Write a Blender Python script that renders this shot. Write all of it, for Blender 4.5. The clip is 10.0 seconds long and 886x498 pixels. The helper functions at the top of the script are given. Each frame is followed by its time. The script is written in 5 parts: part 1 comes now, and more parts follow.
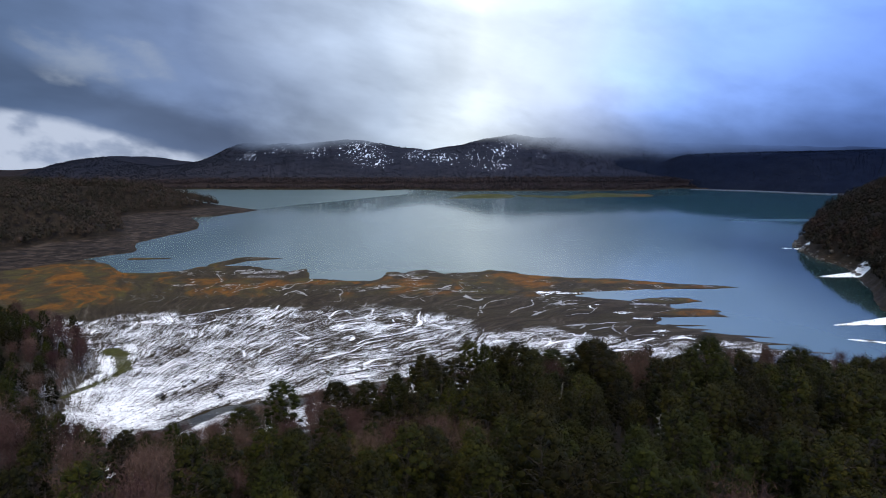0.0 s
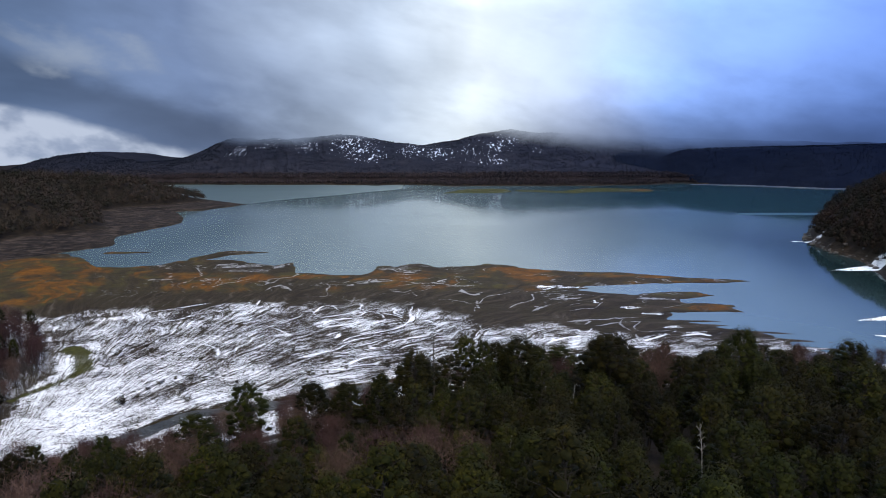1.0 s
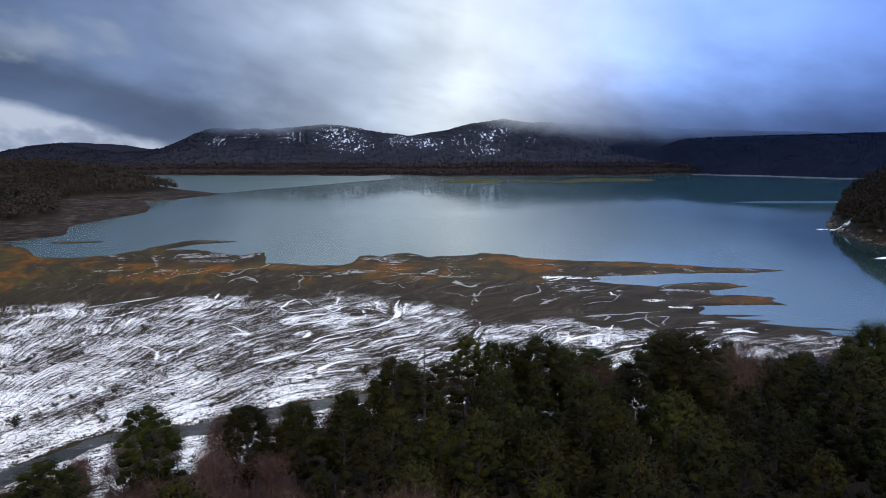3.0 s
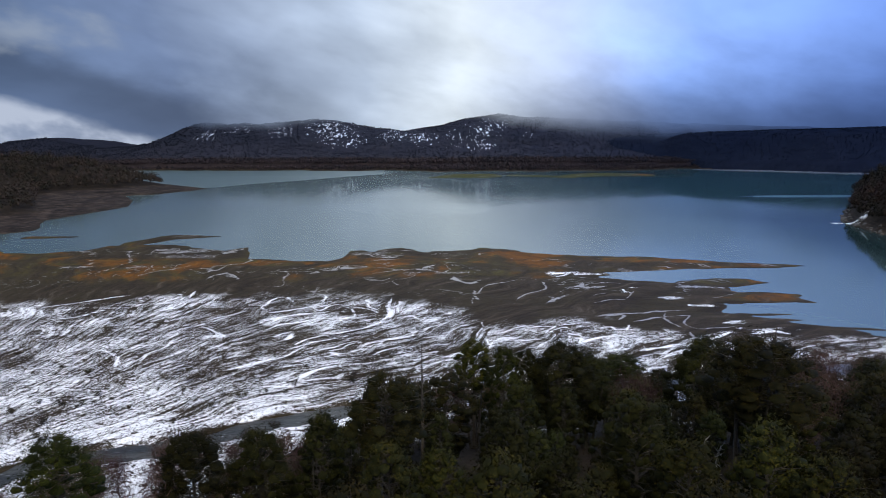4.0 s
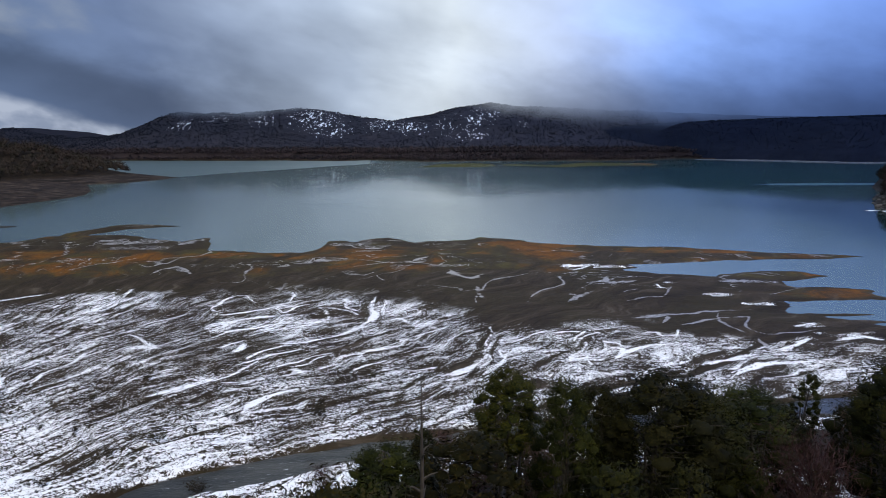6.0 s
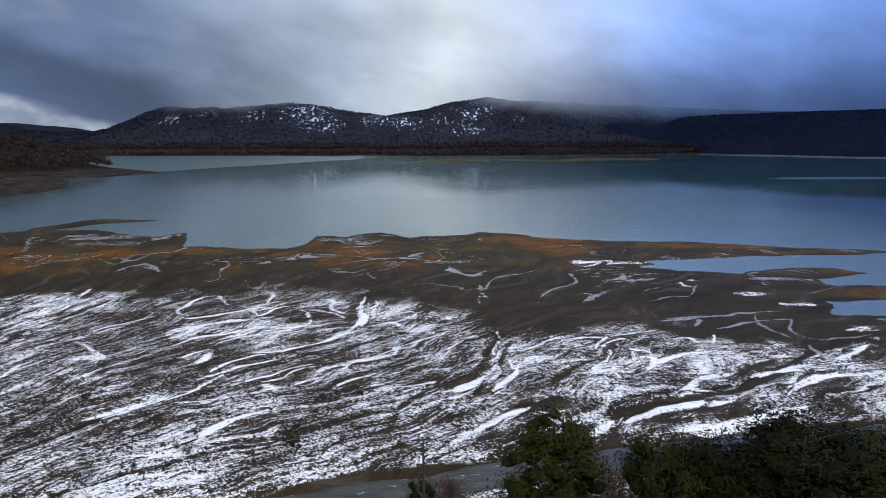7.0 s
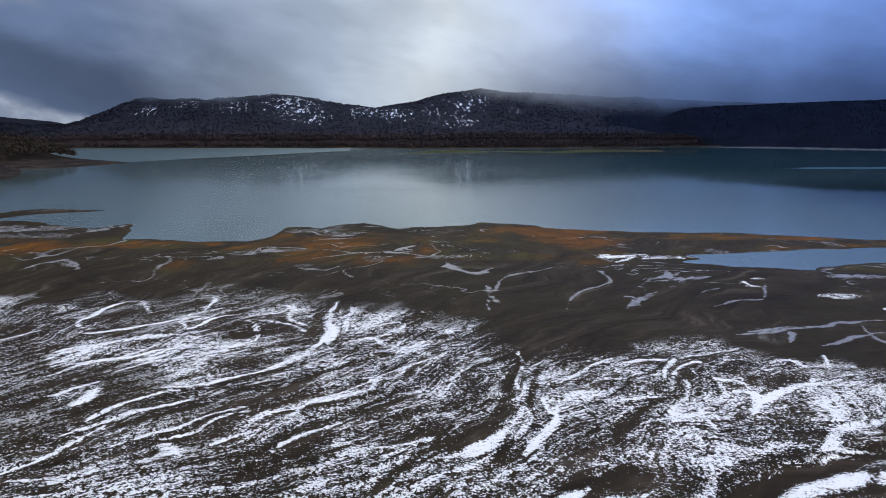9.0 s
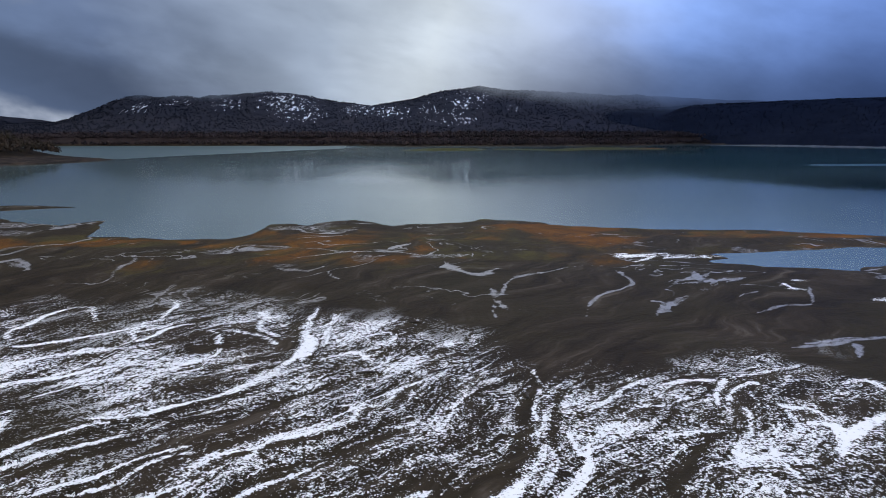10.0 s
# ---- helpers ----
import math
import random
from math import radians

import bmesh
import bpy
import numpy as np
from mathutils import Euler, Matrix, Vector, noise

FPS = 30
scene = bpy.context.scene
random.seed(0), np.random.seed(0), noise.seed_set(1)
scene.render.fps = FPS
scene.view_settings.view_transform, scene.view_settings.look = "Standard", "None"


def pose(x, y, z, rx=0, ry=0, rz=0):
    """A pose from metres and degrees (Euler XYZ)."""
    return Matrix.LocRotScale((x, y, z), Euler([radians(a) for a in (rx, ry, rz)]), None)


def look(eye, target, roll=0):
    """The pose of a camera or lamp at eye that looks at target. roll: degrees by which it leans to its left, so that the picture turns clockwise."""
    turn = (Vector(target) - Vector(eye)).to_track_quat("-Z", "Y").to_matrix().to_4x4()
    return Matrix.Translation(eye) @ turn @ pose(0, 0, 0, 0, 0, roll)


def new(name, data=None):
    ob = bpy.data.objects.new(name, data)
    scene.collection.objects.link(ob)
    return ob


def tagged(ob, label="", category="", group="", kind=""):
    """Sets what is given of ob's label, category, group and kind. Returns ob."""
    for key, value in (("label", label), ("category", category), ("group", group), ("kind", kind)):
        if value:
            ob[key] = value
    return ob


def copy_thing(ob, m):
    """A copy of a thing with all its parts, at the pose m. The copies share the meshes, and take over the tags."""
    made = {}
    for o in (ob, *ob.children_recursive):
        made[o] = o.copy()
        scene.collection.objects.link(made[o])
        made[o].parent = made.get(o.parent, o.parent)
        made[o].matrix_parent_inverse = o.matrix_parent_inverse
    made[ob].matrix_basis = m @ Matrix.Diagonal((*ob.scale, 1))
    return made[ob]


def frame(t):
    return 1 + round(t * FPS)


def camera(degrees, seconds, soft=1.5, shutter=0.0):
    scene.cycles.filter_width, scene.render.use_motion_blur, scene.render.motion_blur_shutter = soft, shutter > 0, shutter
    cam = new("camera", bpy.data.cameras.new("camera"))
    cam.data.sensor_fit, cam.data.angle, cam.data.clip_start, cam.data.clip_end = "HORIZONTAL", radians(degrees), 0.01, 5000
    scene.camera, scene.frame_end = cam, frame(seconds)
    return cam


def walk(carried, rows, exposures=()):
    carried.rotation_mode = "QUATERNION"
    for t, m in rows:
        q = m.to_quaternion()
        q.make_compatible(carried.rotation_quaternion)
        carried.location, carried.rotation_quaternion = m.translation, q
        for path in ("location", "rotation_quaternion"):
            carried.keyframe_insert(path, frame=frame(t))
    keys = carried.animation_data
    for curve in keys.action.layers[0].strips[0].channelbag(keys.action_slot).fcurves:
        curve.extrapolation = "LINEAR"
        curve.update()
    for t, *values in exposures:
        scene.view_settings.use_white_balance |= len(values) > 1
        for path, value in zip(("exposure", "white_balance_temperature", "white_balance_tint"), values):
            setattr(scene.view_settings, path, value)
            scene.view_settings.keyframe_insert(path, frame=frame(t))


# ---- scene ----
cam = camera(66.0, 10.0, soft=0.62)
# seconds, x, y, z, yaw, pitch, roll
ROWS = [
    (0.0, 0.0, 0.0, 84.89, 0.036, -10.462, 0.136),
    (0.5, 0.43, 10.52, 80.81, -0.152, -10.47, 0.128),
    (1.0, 0.64, 20.94, 77.01, -0.353, -10.485, 0.119),
    (1.5, 0.68, 31.31, 73.46, -0.565, -10.51, 0.111),
    (2.0, 0.57, 41.64, 70.11, -0.788, -10.542, 0.102),
    (2.5, 0.37, 51.96, 66.94, -1.02, -10.582, 0.094),
    (3.0, 0.1, 62.28, 63.9, -1.259, -10.629, 0.085),
    (3.5, -0.19, 72.61, 60.97, -1.505, -10.682, 0.076),
    (4.0, -0.49, 82.94, 58.14, -1.755, -10.74, 0.068),
    (4.5, -0.78, 93.28, 55.38, -2.007, -10.801, 0.059),
    (5.0, -1.02, 103.6, 52.69, -2.26, -10.864, 0.051),
    (5.5, -1.2, 113.88, 50.05, -2.51, -10.927, 0.042),
    (6.0, -1.31, 124.11, 47.46, -2.755, -10.989, 0.034),
    (6.5, -1.35, 134.23, 44.92, -2.993, -11.046, 0.025),
    (7.0, -1.29, 144.21, 42.43, -3.22, -11.096, 0.016),
    (7.5, -1.15, 154.0, 40.01, -3.434, -11.136, 0.008),
    (8.0, -0.92, 163.55, 37.67, -3.631, -11.164, -0.001),
    (8.5, -0.6, 172.8, 35.42, -3.808, -11.177, -0.009),
    (9.0, -0.21, 181.67, 33.29, -3.962, -11.17, -0.018),
    (9.5, 0.25, 190.08, 31.3, -4.088, -11.14, -0.026),
    (10.0, 0.76, 197.96, 29.48, -4.182, -11.084, -0.035),
]
walk(cam, [(t, pose(x, y, z, 90 + pitch, roll, yaw)) for t, x, y, z, yaw, pitch, roll in ROWS],
     exposures=[(0.0, 0.05), (5.0, -0.15), (10.0, -0.40)])

# ---- light ----
world = bpy.data.worlds.new("overcast_world")
scene.world = world
world.use_nodes = True
wn = world.node_tree.nodes
wl = world.node_tree.links
sky_tex = wn.new("ShaderNodeTexSky")
sky_tex.sky_type = "NISHITA"
sky_tex.sun_disc = False
sky_tex.sun_elevation = radians(58)
sky_tex.sun_rotation = radians(165)
sky_tex.air_density = 1.0
sky_tex.dust_density = 4.0
wn["Background"].inputs["Strength"].default_value = 0.11
wl.new(sky_tex.outputs["Color"], wn["Background"].inputs["Color"])

sun_data = bpy.data.lights.new("sun", "SUN")
sun_data.energy = 2.1
sun_data.angle = radians(40)
sun_data.color = (1.0, 0.96, 0.86)
sun = new("sun", sun_data)
sun.matrix_world = look((0, 0, 0), (-0.14, 0.51, -0.85))


# ---- node helpers ----
class Mat:
    """A node material with short calls."""

    def __init__(self, name):
        self.m = bpy.data.materials.new(name)
        self.m.use_nodes = True
        self.t = self.m.node_tree
        self.n = self.t.nodes
        self.b = self.n["Principled BSDF"]
        self.out = self.n["Material Output"]

    def put(self, value, socket):
        if hasattr(value, "is_output"):
            self.t.links.new(value, socket)
        elif isinstance(value, (tuple, list)) and len(value) == 3 and socket.type == "RGBA":
            socket.default_value = (*value, 1)
        else:
            socket.default_value = value

    def coords(self, which="Object"):
        return self.n.new("ShaderNodeTexCoord").outputs[which]

    def attr(self, name, vector=False):
        a = self.n.new("ShaderNodeAttribute")
        a.attribute_name = name
        return a.outputs["Vector" if vector else "Fac"]

    def scaled(self, vec, s):
        k = self.n.new("ShaderNodeVectorMath")
        k.operation = "MULTIPLY"
        self.put(vec, k.inputs[0])
        k.inputs[1].default_value = s if isinstance(s, tuple) else (s, s, s)
        return k.outputs[0]

    def vadd(self, a, b):
        k = self.n.new("ShaderNodeVectorMath")
        self.put(a, k.inputs[0])
        self.put(b, k.inputs[1])
        return k.outputs[0]

    def noise(self, vec, scale=1.0, detail=4.0, rough=0.55, out="Fac", warp=0.0):
        k = self.n.new("ShaderNodeTexNoise")
        self.put(vec, k.inputs["Vector"])
        k.inputs["Scale"].default_value = scale
        k.inputs["Detail"].default_value = detail
        k.inputs["Roughness"].default_value = rough
        k.inputs["Distortion"].default_value = warp
        return k.outputs[out]

    def math(self, op, a, b=0.0, c=0.0, clamp=False):
        k = self.n.new("ShaderNodeMath")
        k.operation = op
        k.use_clamp = clamp
        for v, s in zip((a, b, c), k.inputs):
            self.put(v, s)
        return k.outputs[0]

    def ramp(self, v, lo, hi, to0=0.0, to1=1.0, smooth=True):
        k = self.n.new("ShaderNodeMapRange")
        k.interpolation_type = "SMOOTHSTEP" if smooth else "LINEAR"
        for i, val in enumerate((v, lo, hi, to0, to1)):
            self.put(val, k.inputs[i])
        return k.outputs[0]

    def mix(self, f, a, b, how="MIX"):
        k = self.n.new("ShaderNodeMix")
        k.data_type = "RGBA"
        k.blend_type = how
        self.put(f, k.inputs[0])
        self.put(a, k.inputs[6])
        self.put(b, k.inputs[7])
        return k.outputs[2]

    def colours(self, v, stops):
        k = self.n.new("ShaderNodeValToRGB")
        self.put(v, k.inputs[0])
        e = k.color_ramp.elements
        while len(e) < len(stops):
            e.new(0.5)
        for el, (p, c) in zip(e, stops):
            el.position, el.color = p, (*c, 1)
        return k.outputs[0]

    def bump(self, h, strength=0.3, distance=0.1):
        k = self.n.new("ShaderNodeBump")
        k.inputs["Strength"].default_value = strength
        k.inputs["Distance"].default_value = distance
        self.put(h, k.inputs["Height"])
        self.t.links.new(k.outputs[0], self.b.inputs["Normal"])

    def done(self, colour=None, rough=None, spec=None):
        for v, s in ((colour, "Base Color"), (rough, "Roughness"), (spec, "Specular IOR Level")):
            if v is not None:
                self.put(v, self.b.inputs[s])
        return self.m


def srgb(r, g, b):
    return tuple((c / 255 / 12.92) if c < 10.3 else ((c / 255 + 0.055) / 1.055) ** 2.4 for c in (r, g, b))


# ---- materials ----
def ground_material():
    """Mud flats, silt channels, snow in the braids, rust-coloured marsh plants and forest floor."""
    k = Mat("delta_ground")
    pos = k.coords("Object")
    flow = k.attr("flow", vector=True)
    bend = k.vadd(k.noise(k.scaled(pos, 0.055), 1, 2, 0.5, "Color"), (-0.5, -0.5, -0.5))
    curl = k.vadd(k.noise(k.scaled(pos, 0.19), 1, 2, 0.5, "Color"), (-0.5, -0.5, -0.5))
    fl = k.vadd(flow, k.vadd(k.scaled(bend, (14.0, 8.0, 0.0)), k.scaled(curl, (2.2, 1.3, 0.0))))
    # long streaks that part and join along the flow
    n1 = k.noise(k.scaled(fl, (0.040, 0.20, 1)), 1, 2.5, 0.5, warp=0.25)
    n2 = k.noise(k.scaled(fl, (0.045, 0.70, 1)), 1, 3.0, 0.55, warp=0.2)
    n4 = k.noise(k.scaled(fl, (0.075, 1.5, 1)), 1, 3.0, 0.6, warp=0.2)
    n3 = k.noise(k.scaled(fl, (0.14, 2.6, 1)), 1, 5.0, 0.72)
    r1 = k.ramp(k.math("ABSOLUTE", k.math("SUBTRACT", n1, 0.5)), 0.010, 0.050, 1, 0)
    streak = k.math("ADD", k.math("MULTIPLY", k.math("SUBTRACT", n2, 0.5), 1.35), k.math("MULTIPLY", k.math("SUBTRACT", n4, 0.5), 1.25))
    braid = k.math("MULTIPLY_ADD", r1, 0.18, k.math("ADD", streak, 0.16))
    broad = k.noise(k.scaled(pos, 0.045), 1, 3, 0.6)
    fine = k.noise(pos, 0.9, 5, 0.75)
    grit = k.noise(pos, 2.6, 4, 0.7)
    snow = k.attr("snow")
    tiny = k.noise(pos, 4.5, 3, 0.75)
    stones = k.math("ADD", k.math("MULTIPLY", k.math("SUBTRACT", grit, 0.5), 2.4), k.math("MULTIPLY", k.math("SUBTRACT", tiny, 0.5), 2.8))
    level = k.math("ADD", k.math("ADD", snow, braid), k.math("MULTIPLY", k.math("SUBTRACT", n3, 0.5), k.ramp(snow, 0.40, 0.65, 1.5, 0.9)))
    level = k.math("ADD", level, k.math("MULTIPLY", k.math("SUBTRACT", broad, 0.5), 1.25))
    level = k.math("ADD", level, k.math("MULTIPLY", k.math("SUBTRACT", fine, 0.5), 0.9))
    level = k.math("ADD", level, k.math("MULTIPLY", k.math("SUBTRACT", k.noise(k.scaled(pos, (0.085, 0.11, 0.1)), 1, 3, 0.6, warp=0.5), 0.5), 1.3))
    level = k.math("ADD", level, stones)
    dots = k.noise(pos, 0.75, 3, 0.6)
    level = k.math("SUBTRACT", level, k.math("MULTIPLY", k.ramp(dots, 0.57, 0.66), 0.75))
    drift = k.math("ADD", k.math("MULTIPLY", k.attr("drift"), 1.12), k.math("MULTIPLY", k.math("SUBTRACT", fine, 0.5), 1.1))
    drift = k.math("ADD", drift, k.math("ADD", k.math("MULTIPLY", stones, 0.85), k.math("MULTIPLY", k.math("SUBTRACT", n3, 0.5), 1.3)))
    level = k.math("MAXIMUM", level, drift)
    level = k.math("SUBTRACT", level, k.math("MULTIPLY", k.attr("scour"), 0.55))
    cover = k.math("MULTIPLY", k.ramp(level, 0.48, 0.70), k.ramp(k.math("MAXIMUM", snow, k.attr("drift")), 0.03, 0.14), clamp=True)
    # mud
    mud = k.colours(k.noise(k.scaled(fl, (0.045, 0.55, 1)), 1, 6, 0.68, warp=0.3), [(0.34, (0.0140, 0.0098, 0.0054)), (0.5, (0.0265, 0.0190, 0.0110)), (0.58, (0.039, 0.029, 0.0182)), (0.68, (0.082, 0.066, 0.048))])
    mud = k.mix(k.ramp(k.math("MULTIPLY_ADD", broad, 0.6, k.math("MULTIPLY", fine, 0.4)), 0.42, 0.60, 0, 0.5), mud, (0.0320, 0.0260, 0.0115))
    silt = k.attr("silt")
    vein = k.noise(k.scaled(fl, (0.075, 0.24, 1)), 1, 3.0, 0.5, warp=0.4)
    vein = k.ramp(k.math("ABSOLUTE", k.math("SUBTRACT", vein, 0.5)), 0.006, 0.028, 1, 0)
    vein2 = k.noise(k.scaled(fl, (0.20, 0.95, 1)), 1, 3.0, 0.6, warp=0.5)
    vein2 = k.ramp(k.math("ABSOLUTE", k.math("SUBTRACT", vein2, 0.5)), 0.006, 0.03, 1, 0)
    vein = k.math("MAXIMUM", vein, k.math("MULTIPLY", vein2, 0.35))
    silt_lvl = k.math("ADD", k.math("ADD", silt, k.math("MULTIPLY", k.math("SUBTRACT", n3, 0.5), 0.9)), k.math("MULTIPLY", k.math("SUBTRACT", fine, 0.5), 0.6))
    silt_lvl = k.math("ADD", silt_lvl, k.math("MULTIPLY", k.math("MULTIPLY", vein, k.attr("veins")), k.ramp(broad, 0.40, 0.62, 0.0, 0.75)))
    silt_cover = k.ramp(silt_lvl, 0.42, 0.92)
    mud = k.mix(silt_cover, mud, k.mix(fine, (0.135, 0.122, 0.108), (0.25, 0.235, 0.218)))
    # marsh plants
    marsh = k.attr("marsh")
    tuft = k.noise(k.scaled(fl, (0.10, 0.30, 1)), 1, 6, 0.7)
    rust = k.ramp(k.noise(k.vadd(k.scaled(fl, (0.030, 0.12, 1)), (7.0, 3.0, 0.0)), 1, 6, 0.62, warp=0.3), 0.44, 0.58)
    rust = k.math("MULTIPLY", rust, k.ramp(k.math("ADD", marsh, k.math("MULTIPLY", k.math("SUBTRACT", broad, 0.5), 0.8)), 0.18, 0.62), clamp=True)
    weed = k.colours(tuft, [(0.30, (0.020, 0.016, 0.009)), (0.45, (0.034, 0.027, 0.013)), (0.60, (0.058, 0.048, 0.014)), (0.78, (0.090, 0.074, 0.018))])
    weed = k.mix(rust, weed, k.colours(tuft, [(0.30, (0.050, 0.028, 0.010)), (0.50, (0.125, 0.048, 0.006)), (0.65, (0.195, 0.072, 0.007)), (0.8, (0.13, 0.085, 0.016))]))
    weed = k.mix(k.ramp(grit, 0.35, 0.7, 0, 0.55), weed, (0.035, 0.025, 0.011))
    weed_lvl = k.math("ADD", marsh, k.math("MULTIPLY", k.math("SUBTRACT", k.noise(k.scaled(fl, (0.05, 0.30, 1)), 1, 6, 0.65), 0.5), 1.5))
    weed_lvl = k.math("ADD", weed_lvl, k.math("MULTIPLY", k.math("SUBTRACT", fine, 0.5), 0.6))
    weed_cover = k.math("MULTIPLY", k.ramp(weed_lvl, 0.20, 0.62), k.math("SUBTRACT", 1.0, silt_cover), clamp=True)
    weed_cover = k.math("MULTIPLY", weed_cover, k.ramp(marsh, 0.02, 0.2), clamp=True)
    low = k.mix(weed_cover, mud, weed)
    green = k.attr("green")
    low = k.mix(k.ramp(k.math("ADD", green, k.math("MULTIPLY", k.math("SUBTRACT", fine, 0.5), 0.5)), 0.4, 0.6), low, k.mix(k.ramp(fine, 0.35, 0.65), (0.022, 0.024, 0.006), (0.060, 0.058, 0.012)))
    # forest floor and bare banks
    woods = k.attr("woods")
    floor_c = k.colours(k.noise(pos, 0.35, 5, 0.7), [(0.3, (0.010, 0.008, 0.006)), (0.6, (0.024, 0.018, 0.013)), (0.8, (0.038, 0.030, 0.023))])
    bank = k.attr("bank")
    bank_c = k.colours(k.noise(k.scaled(pos, (0.10, 0.16, 1.6)), 1, 7, 0.75), [(0.38, (0.007, 0.0054, 0.0042)), (0.5, (0.020, 0.0145, 0.0110)), (0.62, (0.060, 0.044, 0.033))])
    low = k.mix(woods, low, floor_c)
    low = k.mix(bank, low, bank_c)
    white = k.mix(grit, (0.83, 0.84, 0.83), (0.89, 0.90, 0.885))
    colour = k.mix(cover, low, white)
    damp = k.math("MULTIPLY_ADD", silt_cover, -0.45, 0.80)
    rough = k.math("ADD", damp, k.math("MULTIPLY", cover, 0.1))
    k.bump(k.math("ADD", k.math("MULTIPLY", cover, 0.6), k.math("ADD", fine, k.math("MULTIPLY", n2, 1.5))), 0.6, 0.25)
    return k.done(colour, rough, k.math("MULTIPLY_ADD", silt_cover, 0.38, 0.07))


def water_material():
    k = Mat("lake_water")
    pos = k.coords("Object")
    w = k.noise(k.scaled(pos, (0.02, 0.06, 1)), 1, 3, 0.55)
    k.bump(k.math("ADD", k.noise(k.scaled(pos, (0.25, 0.7, 1)), 1, 3, 0.6), w), 0.020, 0.25)
    depth = k.noise(k.scaled(pos, (0.004, 0.008, 1)), 1, 3, 0.5)
    k.b.inputs["IOR"].default_value = 1.33
    sp = k.n.new("ShaderNodeSeparateXYZ")
    k.put(pos, sp.inputs[0])
    slant = k.math("SUBTRACT", k.math("SUBTRACT", sp.outputs[1], sp.outputs[0]), k.math("MULTIPLY", k.noise(k.scaled(pos, (0.012, 0.012, 1)), 1, 3), 40.0))
    breeze = k.math("MULTIPLY", k.ramp(slant, 846, 860), k.ramp(sp.outputs[0], -20, -60))
    gx = k.math("DIVIDE", k.math("SUBTRACT", sp.outputs[0], 305.0), 70.0)
    gy = k.math("DIVIDE", k.math("SUBTRACT", sp.outputs[1], 596.0), 10.0)
    gust = k.math("ADD", k.math("ADD", k.math("MULTIPLY", gx, gx), k.math("MULTIPLY", gy, gy)), k.math("MULTIPLY", w, 0.9))
    breeze = k.math("MAXIMUM", breeze, k.ramp(gust, 1.5, 0.9))
    lee = k.ramp(sp.outputs[0], 60.0, 190.0)
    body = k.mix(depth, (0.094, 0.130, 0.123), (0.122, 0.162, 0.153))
    # Darker by headland, ridge and hill: their reflections are painted into the water's colour.
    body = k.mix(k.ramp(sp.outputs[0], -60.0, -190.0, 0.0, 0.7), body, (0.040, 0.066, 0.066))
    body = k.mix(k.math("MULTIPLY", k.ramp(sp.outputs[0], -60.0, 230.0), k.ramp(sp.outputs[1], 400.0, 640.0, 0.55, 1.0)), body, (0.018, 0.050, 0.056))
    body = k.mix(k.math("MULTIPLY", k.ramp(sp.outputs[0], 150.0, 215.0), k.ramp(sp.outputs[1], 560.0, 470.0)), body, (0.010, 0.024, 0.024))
    calm = k.math("MULTIPLY_ADD", lee, -0.05, k.ramp(depth, 0.3, 0.7, 0.08, 0.13))
    return k.done(body, k.math("MULTIPLY_ADD", breeze, 0.25, calm), 0.5)


def river_material():
    k = Mat("river_water")
    pos = k.coords("Object")
    ripple = k.noise(k.scaled(pos, (1.2, 2.2, 1)), 1, 4, 0.65)
    k.bump(ripple, 0.5, 0.15)
    k.b.inputs["IOR"].default_value = 1.33
    foam = k.ramp(k.noise(k.scaled(pos, (0.5, 1.6, 1)), 1, 5, 0.7), 0.62, 0.68)
    return k.done(k.mix(foam, k.mix(k.ramp(k.noise(k.scaled(pos, (0.12, 0.45, 1)), 1, 5, 0.65), 0.35, 0.65), (0.014, 0.015, 0.013), (0.046, 0.046, 0.038)), (0.42, 0.43, 0.43)), 0.30, 0.4)


def leaf_material(name, dark, mid, light):
    k = Mat(name)
    geo = k.n.new("ShaderNodeNewGeometry")
    info = k.n.new("ShaderNodeObjectInfo")
    clump = k.noise(k.coords("Object"), 0.55, 3, 0.6)
    v = k.math("ADD", k.math("MULTIPLY", geo.outputs["Random Per Island"], 0.20), k.ramp(clump, 0.32, 0.68, 0.0, 0.80))
    c = k.colours(v, [(0.0, dark), (0.5, mid), (1.0, light)])
    hsv = k.n.new("ShaderNodeHueSaturation")
    k.put(k.ramp(info.outputs["Random"], 0, 1, 0.462, 0.515, False), hsv.inputs["Hue"])
    k.put(k.ramp(info.outputs["Random"], 0, 1, 0.55, 1.50, False), hsv.inputs["Value"])
    k.put(c, hsv.inputs["Color"])
    return k.done(hsv.outputs[0], 0.7, 0.06)


def bark_material(name, dark, light):
    k = Mat(name)
    pos = k.coords("Object")
    c = k.colours(k.noise(k.scaled(pos, (3, 3, 0.6)), 1, 5, 0.7), [(0.3, dark), (0.7, light)])
    k.bump(k.noise(k.scaled(pos, (8, 8, 1.5)), 1, 4, 0.6), 0.4, 0.05)
    return k.done(c, 0.85, 0.2)


def far_wood_material(name, stops):
    k = Mat(name)
    geo = k.n.new("ShaderNodeNewGeometry")
    pos = k.coords("Object")
    v = k.math("ADD", k.math("MULTIPLY", geo.outputs["Random Per Island"], 0.12), k.math("ADD", k.math("MULTIPLY", k.attr("tone"), 0.24), k.math("MULTIPLY", k.noise(k.scaled(pos, 0.025), 1, 4, 0.6), 0.62)))
    return k.done(k.colours(v, stops), 0.9, 0.03)


